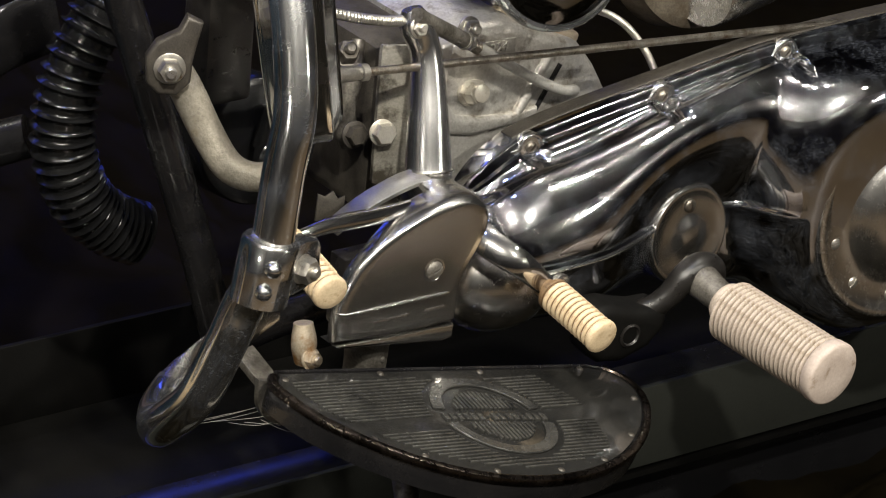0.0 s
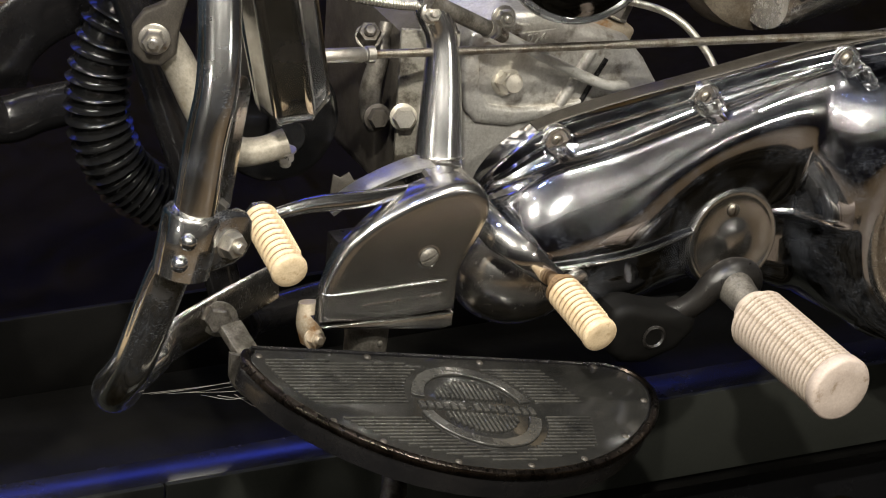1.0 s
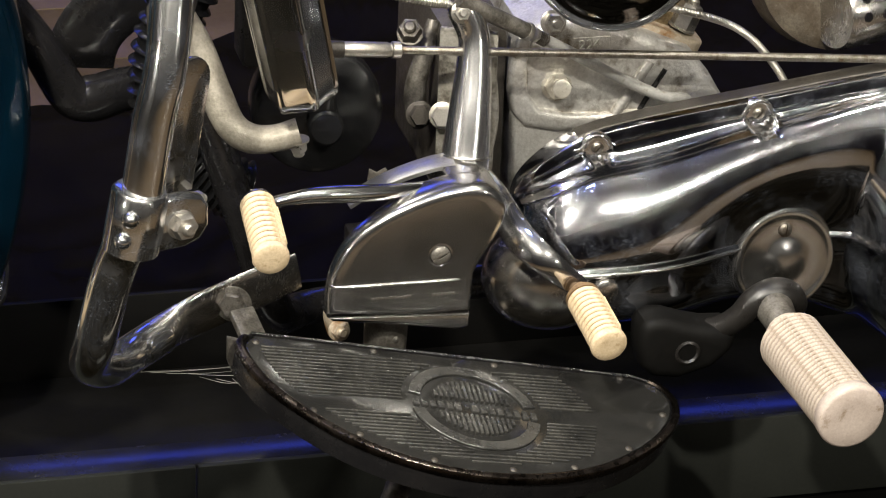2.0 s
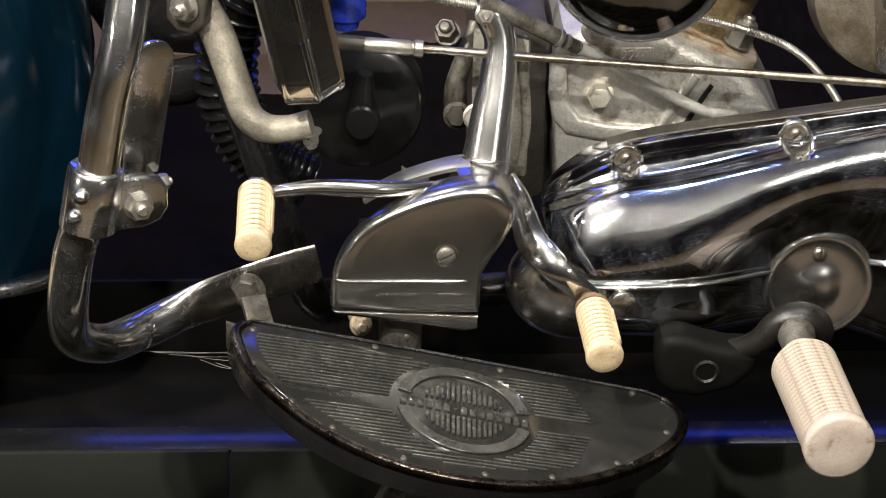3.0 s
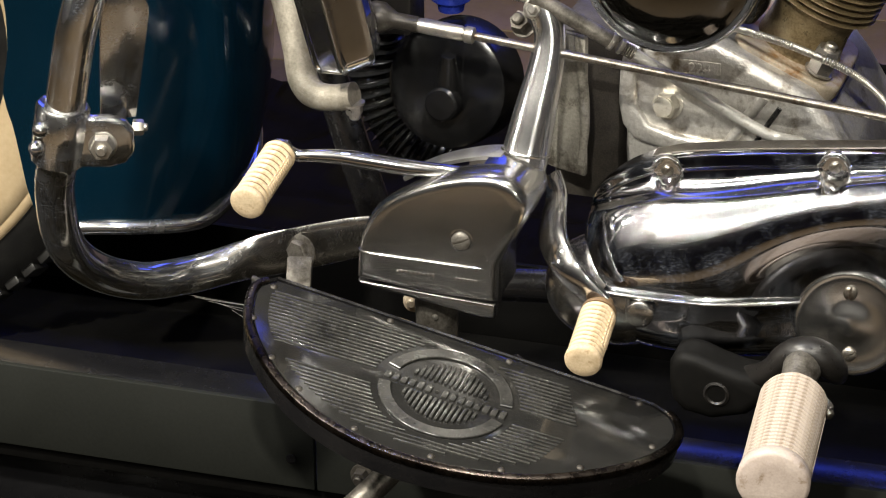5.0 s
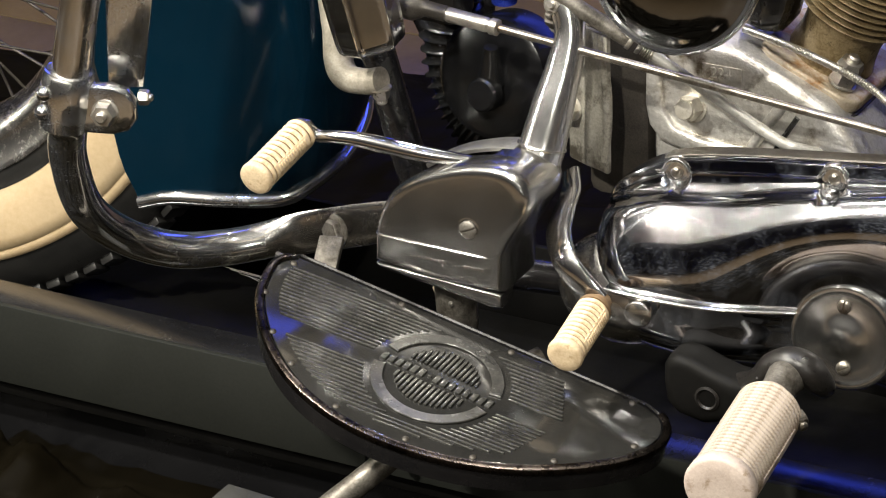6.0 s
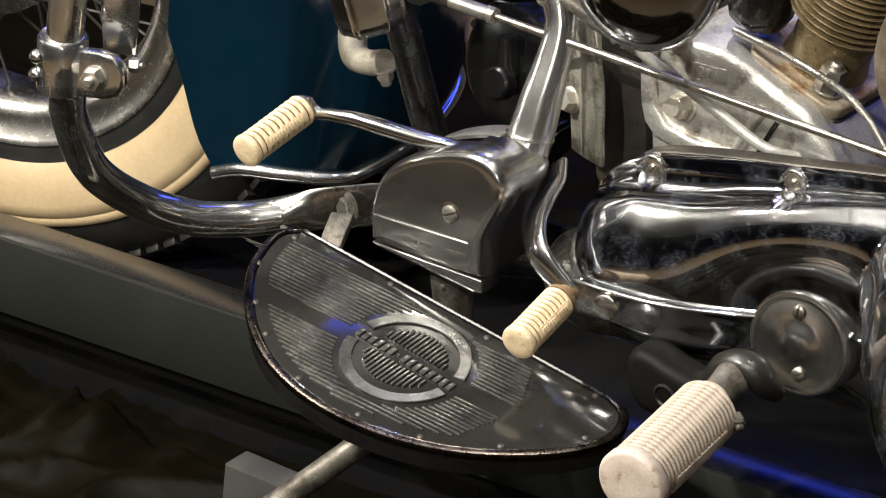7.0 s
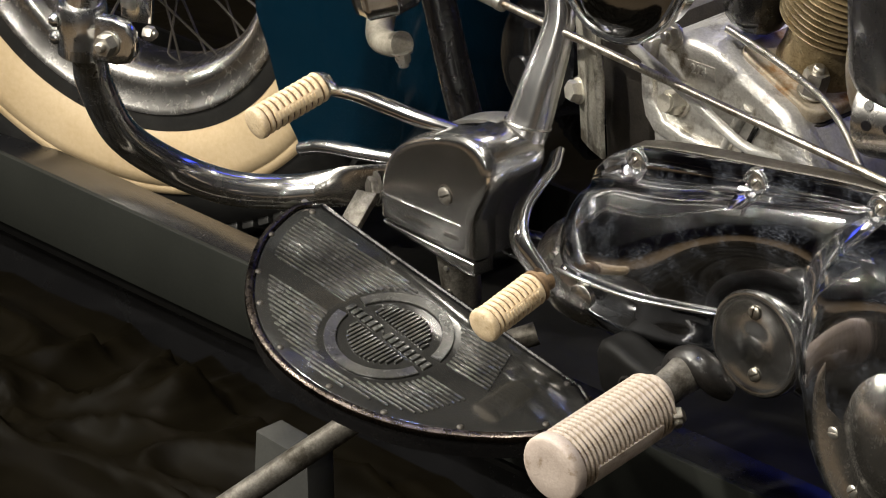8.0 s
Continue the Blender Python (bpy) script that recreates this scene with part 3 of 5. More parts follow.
loft(rim, rings, True)
part("edge_trim", rim, COPPER, board, "worn metal edge trim")

# rubber mat with its ribs
rubber = part("rubber_mat", prism(half_moon(0.0062), BOARD @ Matrix.Translation((0, 0, 0.0008)), 0.0026, 0.0008), MAT_RUBBER, board, "black ribbed rubber mat, dusty and worn")
outline_in = half_moon(0.017)


def span_at(v):
    xs = []
    n = len(outline_in)
    for i in range(n):
        (x0, y0), (x1, y1) = outline_in[i], outline_in[(i + 1) % n]
        if (y0 - v) * (y1 - v) < 0:
            xs.append(x0 + (x1 - x0) * (v - y0) / (y1 - y0))
    return (min(xs), max(xs)) if len(xs) >= 2 else None


RING = (0.013, -0.004)
BAND = math.radians(-6)
v = -0.072
while v < 0.062:
    s = span_at(v)
    band_gap = abs(v - (RING[1] - 0.004)) < 0.0075
    if s and not band_gap:
        w = math.sqrt(max(0.058 ** 2 - (v - RING[1]) ** 2, 0))
        pieces = [(s[0], s[1])] if w == 0 else [(s[0], RING[0] - w), (RING[0] + w, s[1])]
        for a, b in pieces:
            b = min(b, RING[0] + 0.105 - 0.4 * abs(v))
            if b - a > 0.012:
                part("rib", block((b - a, 0.0019, 0.0016), BOARD @ Matrix.Translation(((a + b) / 2, v, 0.0038)), 0.0004), RIB_RUBBER, board)
    v += 0.0042
emblem = bmesh.new()
for r0, r1 in ((0.0425, 0.0525),):
    for s0, s1 in ((12, 168), (192, 348)):
        arc = []
        for k in range(33):
            a = radians(s0 + (s1 - s0) * k / 32) + BAND
            arc.append((a, r0, r1))
        pts = [(RING[0] + r1 * math.cos(a), RING[1] + r1 * math.sin(a)) for a, _, _ in arc] + [(RING[0] + r0 * math.cos(a), RING[1] + r0 * math.sin(a)) for a, _, _ in arc[::-1]]
        prism(pts, BOARD @ Matrix.Translation((0, 0, 0.0034)), 0.0020, 0.0005, 1, emblem)
part("emblem_ring", emblem, RIB_RUBBER, board)
for k in range(-8, 9):
    u = k * 0.0041
    h = math.sqrt(max(0.0335 ** 2 - u * u, 0))
    if h > 0.011:
        for s in (1, -1):
            m = BOARD @ Matrix.Translation((RING[0], RING[1], 0)) @ pose(0, 0, 0, 0, 0, math.degrees(BAND)) @ Matrix.Translation((u, s * (h + 0.0095) / 2, 0.0044))
            part("emblem_bar", block((0.0024, h - 0.0095, 0.0022), m, 0.0004), RIB_RUBBER, board)
for k in range(15):
    if k == 6:
        size = (0.003, 0.0015, 0.0022)
    else:
        size = (0.0048, 0.0092, 0.0022)
    u = -0.0505 + 0.1015 * (k + 0.5) / 15
    m = BOARD @ Matrix.Translation((RING[0], RING[1] - 0.001, 0)) @ pose(0, 0, 0, 0, 0, math.degrees(BAND)) @ Matrix.Translation((u, 0, 0.0042))
    part("name_bar", block(size, m, 0.0006), RIB_RUBBER, board)
RIVETS = [(-0.146, 0.064), (-0.1495, 0.020), (-0.122, -0.020), (-0.092, -0.0465), (-0.040, -0.073), (0.022, -0.079), (0.075, -0.071), (0.130, -0.042), (0.176, 0.006), (0.049, 0.057),
          (0.155, 0.052), (-0.05, 0.064)]
riv = None
for u, w in RIVETS:
    m = BOARD @ Matrix.Translation((u, w, 0.0034))
    if riv is None:
        riv = part("rivet", lathe([(0, 0.0016), (0.0015, 0.0014), (0.0026, 0.0007), (0.0030, 0), (0, -0.001)], Matrix.Identity(4), 14), DARK_STEEL, board)
        riv.matrix_basis = m
    else:
        again(riv, m)

# ---- shifter housing ----
FACE = [(-0.088, 0.374), (-0.0865, 0.397), (-0.082, 0.416), (-0.071, 0.436), (-0.052, 0.452), (-0.025, 0.465), (0.002, 0.4735), (0.026, 0.4765), (0.042, 0.472), (0.0515, 0.461),
        (0.0525, 0.448), (0.046, 0.432), (0.036, 0.416), (0.0285, 0.401), (0.027, 0.368)]
face = [tuple(p) for p in spline(FACE[:-1], 3)] + [FACE[-1], (-0.03, 0.368)]
CX, CZ = -0.012, 0.425


def house(points, cuts):
    bm = bmesh.new()
    loft(bm, [[Vector((CX + (x - CX) * s, y, CZ + (z - CZ) * s)) for x, z in points] for s, y in cuts], True)
    return bm


def cover_back(x):
    """How far back the front cover's edge reaches: shallow at its thin end, deep beside the lever."""
    f = min(max((x + 0.075) / 0.075, 0.0), 1.0)
    return 0.009 + 0.016 * f * f * (3 - 2 * f)


front_bm = bmesh.new()
rings = []
for s, y in ((0.80, -0.0030), (0.90, -0.0026), (0.94, -0.0016), (0.966, 0.0002), (0.985, 0.0028), (0.996, 0.0060), (1.0, 0.0090)):
    rings.append([Vector((CX + (x - CX) * s, y, CZ + (z - CZ) * s)) for x, z in face])
rings.append([Vector((x, max(cover_back(x) - 0.0015, 0.0092), z)) for x, z in face])
rings.append([Vector((CX + (x - CX) * 0.985, max(cover_back(x), 0.0105), CZ + (z - CZ) * 0.985)) for x, z in face])
loft(front_bm, rings, True)
housing = part("shifter_housing", front_bm, HOUSE_PLATE, motorcycle, "chromed shift linkage cover with slotted screw", smooth=30)
# barrel behind the cover, round the foot of the lever column
barrel = [p for p in face[:-1] if p[0] > 0.006] + [(0.016, 0.372), (0.012, 0.45), (0.006, 0.462)]
part("barrel", house(barrel, ((0.992, 0.020), (0.994, 0.030), (0.994, 0.048), (0.985, 0.056), (0.955, 0.0605), (0.90, 0.062))), HOUSE_PLATE, housing, "chromed barrel round the lever foot", smooth=35)
# flat strap of the rear shell, with the slot for the toe arm before it
top_edge = [p for p in spline([(-0.062, 0.4445), (-0.045, 0.4555), (-0.025, 0.465), (0.002, 0.4735), (0.020, 0.4762)], 5)]
strap_bm = bmesh.new()
rings = []
for i, (x, z) in enumerate(top_edge):
    ax, az = top_edge[max(i - 1, 0)]
    bx, bz = top_edge[min(i + 1, len(top_edge) - 1)]
    d = math.hypot(bx - ax, bz - az)
    nx, nz = -(bz - az) / d * 0.003, (bx - ax) / d * 0.003
    f = i / (len(top_edge) - 1)
    y0 = 0.043 - 0.006 * f
    rings.append([Vector((x, y0, z)), Vector((x, y0 + 0.0012, z + 0.0006)), Vector((x, 0.0595, z + 0.0006)), Vector((x, 0.061, z)), Vector((x - nx, 0.061, z - nz)), Vector((x - nx, y0, z - nz))])
loft(strap_bm, rings, True)
part("rear_shell", strap_bm, GREY_PLATE, housing, "dull plated rear strap of the cover", smooth=30)
# black block fills the hollow behind the cover; its colour stands for the shade
part("shade_fill", block((0.09, 0.022, 0.06), Matrix.Translation((-0.020, 0.034, 0.400)), 0.002), DULL_BLACK, housing)
part("crease", tube([(-0.0855, 0.003, 0.3990), (-0.082, -0.0012, 0.3988), (-0.070, -0.0032, 0.3985), (-0.03, -0.0034, 0.3982), (0.006, -0.0032, 0.3978), (0.017, -0.0018, 0.3976), (0.0225, 0.001, 0.3975)],
                    [0.0008, 0.0012, 0.0015, 0.0015, 0.0015, 0.0012, 0.0008], 5, 10), HOUSE_PLATE, housing, "pressed crease")
part("lower_lip", prism([(-0.0865, 0.372), (0.0262, 0.3665), (0.0258, 0.355), (0.016, 0.3535), (-0.04, 0.3625), (-0.082, 0.3685)], Matrix(((1, 0, 0, 0), (0, 0, -1, 0.022), (0, 1, 0, 0), (0, 0, 0, 1))), 0.0225, 0.0022, 3), HOUSE_PLATE, housing,
     "stepped lower lip of the cover")
for k in range(9):
    part("stamp_bar", block((0.0022, 0.0006, 0.0046 if k % 3 else 0.0030), Matrix.Translation((-0.052 + 0.0036 * k, -0.0034, 0.3858)), 0.0002), HOUSE_PLATE, housing)
for k in range(6):
    part("stamp_bar", block((0.0018, 0.0006, 0.0040), Matrix.Translation((-0.004 + 0.0031 * k, -0.0034, 0.3856)), 0.0002), HOUSE_PLATE, housing)
part("cover_screw", screw(frame_on((0, -0.0034, 0.42), (0, -1, 0)) @ pose(0, 0, 0, 0, 0, 25), 0.0074, 0.0032), GREASY, housing, "slotted steel screw")
part("screw_boss", lathe([(0.0076, -0.0006), (0.0088, 0.0004), (0.0100, 0.0002), (0.0108, -0.001)], frame_on((0, -0.0028, 0.42), (0, -1, 0)), 28), HOUSE_PLATE, housing)
# lever column above it
column = part("lever_column", tube([(0.032, 0.055, 0.462), (0.034, 0.061, 0.475), (0.0385, 0.071, 0.505), (0.0430, 0.082, 0.535), (0.0440, 0.090, 0.560), (0.0365, 0.096, 0.582), (0.0340, 0.099, 0.593)],
                                   [0.0188, 0.0184, 0.0166, 0.0142, 0.0124, 0.0134, 0.008], 6, 28), BRUSHED, motorcycle, "brushed plated lever column")
part("foot_ring", lathe([(0.014, 0), (0.0196, 0), (0.0200, 0.0010), (0.0196, 0.0020), (0.014, 0.0020)], frame_on((0.0335, 0.0588, 0.4715), (0.10, 0.28, 0.95)), 32), CHROME_DULL, column)
part("pivot_bolt", hexagon(frame_on((0.0324, 0.086, 0.582), (0.0, -0.95, 0.3)), 0.012, 0.005, 0.0035, 0.0085), STEEL, column)

# ---- heel and toe shifter ----
shifter = part("toe_arm", tube([(0.012, 0.034, 0.4620), (-0.012, 0.022, 0.4660), (-0.045, 0.012, 0.4695), (-0.078, 0.006, 0.4735), (-0.100, 0.002, 0.4760), (-0.120, -0.002, 0.4762), (-0.132, -0.003, 0.4750), (-0.143, -0.005, 0.4780)],
                               [0.0035, 0.0050, 0.0066, 0.0070, 0.0062, 0.0052, 0.0052, 0.0078], 6, 18), SATIN, motorcycle, "bent chrome toe shift arm")
HEEL = spline([(0.0511, 0.0740, 0.4485, 0.0080), (0.0587, 0.0590, 0.4386, 0.0095), (0.0625, 0.0389, 0.4305, 0.0112), (0.0687, 0.0177, 0.4194, 0.0125), (0.0868, -0.0014, 0.4052, 0.0108), (0.1132, -0.0016, 0.3815, 0.0085)], 7)
heel = bmesh.new()
rings = []
for i, (x, y, z, half) in enumerate(HEEL):
    d = Vector(HEEL[min(i + 1, len(HEEL) - 1)][:3]) - Vector(HEEL[max(i - 1, 0)][:3])
    side = d.cross(Vector((-0.30, -0.82, 0.45))).normalized()
    up = side.cross(d).normalized() * 0.0030
    c = Vector((x, y, z))
    a, b, rim_in = c + side * half, c - side * half, side * 0.0014
    rings.append([a - rim_in + up, a + up * 0.45, a - up * 0.45, a - rim_in - up, b + rim_in - up, b - up * 0.45, b + up * 0.45, b + rim_in + up])
loft(heel, rings, True)
heel_arm = part("heel_arm", heel, SATIN, motorcycle, "bent flat chrome heel shift strap", smooth=50)


def peg(base, tip, r, ribs, materials, parent, label, bar_turn, bars, grimy=0):
    """A rubber peg: dirty core, raised rings, a plain end and a raised strip with bars along one side."""
    base, tip = Vector(base), Vector(tip)
    length = (tip - base).length
    m = frame_on(base, tip - base)
    end = length - r * 0.46
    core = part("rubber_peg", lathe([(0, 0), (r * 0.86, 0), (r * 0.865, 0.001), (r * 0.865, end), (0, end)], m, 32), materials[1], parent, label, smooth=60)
    step = (end - 0.001) / ribs
    ring = None
    for k in range(ribs):
        mm = m @ Matrix.Translation((0, 0, 0.001 + step * k))
        if k < grimy:
            w = step * 0.66
            part("peg_ring", lathe([(r * 0.80, 0), (r * 0.95, w * 0.1), (r * 0.985, w * 0.5), (r * 0.93, w), (r * 0.80, w * 1.02)], mm, 36), materials[1], core, smooth=60)
        elif ring is None:
            w = step * 0.66
            ring = part("peg_ring", lathe([(r * 0.80, 0), (r * 0.95, w * 0.04), (r * 0.99, w * 0.25), (r, w * 0.5), (r * 0.985, w * 0.78), (r * 0.93, w), (r * 0.80, w * 1.02)], Matrix.Identity(4), 36), materials[0], core, smooth=60)
            ring.matrix_basis = mm
        else:
            again(ring, mm)
    part("peg_end", lathe([(0, end - 0.0005), (r * 0.95, end - 0.0005), (r * 1.03, end + 0.001), (r * 1.045, length - 0.0028), (r * 1.0, length - 0.0008), (r * 0.93, length), (r * 0.5, length + 0.0004), (0, length + 0.0002)], m, 40), materials[2], core,
         smooth=60)
    turn = m @ Matrix.Rotation(radians(bar_turn), 4, "Z")
    arc = []
    for k in range(7):
        a = radians(-17 + 34 * k / 6)
        arc.append((r * 1.015 * math.cos(a), r * 1.015 * math.sin(a)))
    arc += [(r * 0.85 * math.cos(radians(a)), r * 0.85 * math.sin(radians(a))) for a in (17, 0, -17)]
    part("name_strip", prism(arc, turn @ Matrix.Translation((0, 0, end * 0.16)), end * 0.72, 0.0004, 1), materials[0], core)
    for k in range(bars):
        z = end * (0.20 + 0.64 * (k + 0.5) / bars)
        part("name_bar", block((0.0010, r * 0.40, end * 0.64 / bars * 0.62), turn @ Matrix.Translation((r * 1.04, 0, z)), 0.0003), materials[0], core)
    return core


PEG_TURN = 14
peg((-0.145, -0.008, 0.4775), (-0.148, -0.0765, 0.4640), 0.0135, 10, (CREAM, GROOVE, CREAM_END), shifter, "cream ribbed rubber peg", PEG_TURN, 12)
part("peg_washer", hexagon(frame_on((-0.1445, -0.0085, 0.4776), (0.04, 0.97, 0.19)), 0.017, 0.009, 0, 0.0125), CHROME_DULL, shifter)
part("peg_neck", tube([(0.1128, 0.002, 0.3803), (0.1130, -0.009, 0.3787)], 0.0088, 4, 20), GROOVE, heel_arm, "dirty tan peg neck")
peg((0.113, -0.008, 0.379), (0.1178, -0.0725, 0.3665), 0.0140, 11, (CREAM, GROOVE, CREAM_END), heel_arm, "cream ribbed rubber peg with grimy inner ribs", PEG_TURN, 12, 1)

# ---- kick pedal ----
crank = part("kick_crank", tube([(0.226, 0.014, 0.327), (0.238, 0.008, 0.333), (0.249, 0.004, 0.343), (0.259, 0.002, 0.355), (0.273, 0.002, 0.361), (0.286, 0.003, 0.358), (0.294, 0.007, 0.348), (0.296, 0.016, 0.338)],
                                [0.0095, 0.0100, 0.0104, 0.0118, 0.0130, 0.0128, 0.0108, 0.008], 6, 24), DULL_BLACK, motorcycle, "dark oily kick crank")
part("pedal_neck", tube([(0.2725, 0.004, 0.355), (0.2730, -0.018, 0.3505), (0.2745, -0.05, 0.345)], [0.0165, 0.0138, 0.0110], 6, 20), GREASY, crank, "grimy steel pedal spindle")
part("pedal_bolt", hexagon(frame_on((0.2925, -0.036, 0.3405), (0.75, -0.45, -0.45)), 0.013, 0.011, 0.004), ROD_STEEL, crank, "grimy hexagon bolt")
part("neck_collar", lathe([(0.008, 0), (0.0165, 0), (0.0175, 0.0015), (0.0175, 0.0045), (0.0165, 0.006), (0.008, 0.006)], frame_on((0.2738, -0.034, 0.3475), (0.03, -0.97, -0.14)), 28), IVORY, crank)
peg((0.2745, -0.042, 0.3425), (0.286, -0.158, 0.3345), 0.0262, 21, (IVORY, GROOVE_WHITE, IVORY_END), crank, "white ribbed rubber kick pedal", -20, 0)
outline = [(0.166, 0.322), (0.166, 0.337), (0.170, 0.3445), (0.178, 0.3475), (0.190, 0.346), (0.205, 0.3405), (0.222, 0.336), (0.240, 0.335), (0.246, 0.328), (0.243, 0.314), (0.228, 0.300), (0.200, 0.292),
           (0.178, 0.296), (0.168, 0.306)]
casting = part("stand_casting", prism(outline, Matrix(((1, 0, 0, 0), (0, 0, -1, 0.034), (0, 1, 0, 0), (0, 0, 0, 1))), 0.036, 0.009, 4), BED_BLACK, motorcycle, "black painted casting below the primary")
part("cast_hole", lathe([(0.0045, -0.004), (0.0095, -0.001), (0.0105, 0.0012), (0.0085, 0.0022), (0.0072, 0.0005), (0.0045, -0.003)], frame_on((0.205, -0.0015, 0.317), (0, -1, 0)), 28), DULL_BLACK, casting)

# ---- primary cover ----


def flow(x, xs, ys, reach=0.022):
    """The same curve with its bends drawn out, as in pressed sheet."""
    return sum(w * ease(x + reach * d, xs, ys) for d, w in ((-1.5, 0.06), (-1.0, 0.12), (-0.5, 0.20), (0.0, 0.24), (0.5, 0.20), (1.0, 0.12), (1.5, 0.06)))


DOME_C, DOME_Z = 0.4926, 0.367
COVER_BOLTS = [(0.1440, 0.4655), (0.2757, 0.4855), (0.404, 0.502)]


def primary_ring(x):
    """One cut of the cover across its length: top flange, sloping shoulder, soft edge, long face, ridge and the hollow below; the clutch bulge swells out of it."""
    zt = ease(x, [0.085, 0.144, 0.276, 0.404, 0.55, 0.66], [0.455, 0.4765, 0.497, 0.512, 0.515, 0.47])
    ze = zt - flow(x, [0.085, 0.13, 0.178, 0.263, 0.344, 0.45, 0.66], [0.020, 0.026, 0.029, 0.021, 0.016, 0.012, 0.012])
    ye = flow(x, [0.085, 0.145, 0.21, 0.30, 0.36, 0.42, 0.46, 0.66], [0.050, 0.050, 0.050, 0.052, 0.057, 0.060, 0.060, 0.055])
    yr = flow(x, [0.085, 0.12, 0.18, 0.24, 0.30, 0.345, 0.43, 0.60], [0.022, 0.0180, 0.0190, 0.0375, 0.058, 0.055, 0.005, 0.004])
    swell, back = ease(x, [0.10, 0.18], [0.012, 0.015]), ease(x, [0.12, 0.27], [0.0, 1.0])
    yl = flow(x, [0.085, 0.139, 0.20, 0.28, 0.35, 0.42, 0.47, 0.60], [0.027, 0.0225, 0.0300, 0.062, 0.061, 0.044, 0.030, 0.028])
    zb = ease(x, [0.085, 0.14, 0.30, 0.38, 0.46, 0.66], [0.335, 0.325, 0.315, 0.290, 0.262, 0.27])
    zr = 0.3815
    cut = [(0.096, zt), (0.0785, zt), (0.0752, zt - 0.0012), (0.0738, zt - 0.0035), (0.0736, zt - 0.0075), (0.0726, zt - 0.0098), (0.0695, zt - 0.0112)]
    ys, zs = 0.0695, zt - 0.0112
    for k in range(1, 7):
        a = math.pi / 2 * k / 7
        cut.append((ys + (ye - ys) * (1 - math.cos(a)), zs + (ze + 0.001 - zs) * math.sin(a)))
    for k in range(25):
        u = k / 24
        w = ((1 - u) ** 3, 3 * u * (1 - u) ** 2, 3 * u * u * (1 - u), u ** 3)
        top = (ye - 0.020 - 0.013 * back, ze - 0.013 - 0.012 * back)
        low = ((0.3 * ye + 0.7 * yr - swell) * (1 - back) + (yr - 0.003) * back, (0.27 * ze + 0.73 * zr) * (1 - back) + (zr + 0.034) * back)
        cut.append((w[0] * ye + w[1] * top[0] + w[2] * low[0] + w[3] * (yr + 0.0005), w[0] * ze + w[1] * top[1] + w[2] * low[1] + w[3] * (zr + 0.004)))
    cut += [(yr - 0.0012, zr + 0.0018), (yr - 0.0020, zr), (yr - 0.0008, zr - 0.0018), (yr + 0.004, zr - 0.0045), (yl - 0.001, zr - 0.010)]
    cut += [(yl + 0.0006, zr - 0.02 - (zr - 0.045 - zb) * k / 5) for k in range(6)]
    cut += [(yl + 0.004, zb + 0.016), (yl + 0.012, zb + 0.006), (yl + 0.026, zb), (0.115, zb)]
    out = []
    for y, z in cut:
        r = math.hypot(x - DOME_C, z - DOME_Z)
        reach = 0.139 + 0.024 * min(max((z - DOME_Z - 0.02) / 0.10, 0.0), 1.0)
        fade = min(max((ze + 0.004 - z) / 0.018, 0.0), 1.0)
        f = math.sin(math.pi / 2 * min(max((reach - r) / (reach - 0.096), 0.0), 1.0))
        if y < 0.072 and y > 0.002:
            y += (0.002 - y) * f * fade * fade * (3 - 2 * fade)
        for bx, bz in COVER_BOLTS:
            near = min(max((0.0135 - math.hypot(x - bx, (z - bz) * 1.15)) / 0.004, 0.0), 1.0)
            y += (max(y, 0.0738) - y) * near * near * (3 - 2 * near)
        out.append((y, z))
    return out


cover = bmesh.new()
rings = []
stations = [0.0800, 0.0806, 0.0822, 0.0848, 0.088, 0.092, 0.097, 0.103, 0.110, 0.118] + [0.126 + 0.0025 * k for k in range(213)]
for x in stations:
    cut = primary_ring(max(x, 0.085))
    squeeze = 1.0 if x >= 0.118 else math.sqrt(max(1 - ((0.118 - x) / 0.0384) ** 2, 0.0))
    ring = []
    for y, z in cut:
        zz = 0.405 + (z - 0.405) * (0.30 + 0.70 * squeeze)
        yy = 0.09 + (y - 0.09) * (0.25 + 0.75 * squeeze)
        ring.append(Vector((x, yy, zz)))
    rings.append(ring)
loft(cover, rings, True)
primary = part("primary_cover", cover, CHROME_WORN, motorcycle, "scratched chrome primary drive cover", smooth=32)
for x, z in COVER_BOLTS:
    boss = [(-0.024, -0.009), (0.024, -0.009), (0.0190, -0.0025), (0.0145, 0.0015), (0.0116, 0.0065), (0.0075, 0.0106), (0.0, 0.0124), (-0.0075, 0.0106), (-0.0116, 0.0065), (-0.0145, 0.0015), (-0.0190, -0.0025)]
    part("bolt_boss", prism(boss, frame_on((x, 0.0815, z), (0, -1, 0)), 0.0085, 0.0030, 4), CHROME, primary)
    ring = [(x + 0.0102 * math.cos(radians(a)), 0.0732, z + 0.0102 * math.sin(radians(a))) for a in range(0, 181, 18)]
    ring = [(x + 0.020, 0.0748, z - 0.0020), (x + 0.0135, 0.0740, z - 0.0014)] + ring[1:-1] + [(x - 0.0135, 0.0740, z - 0.0014), (x - 0.020, 0.0748, z - 0.0020)]
    part("boss_rim", tube(ring, [0.0010] + [0.0021] * (len(ring) - 2) + [0.0010], 3, 12), CHROME, primary)
    part("cover_bolt", screw(frame_on((x, 0.0732, z), (0, -1, 0)) @ pose(0, 0, 0, 0, 0, 50), 0.0050, 0.0036), ROD_STEEL, primary)
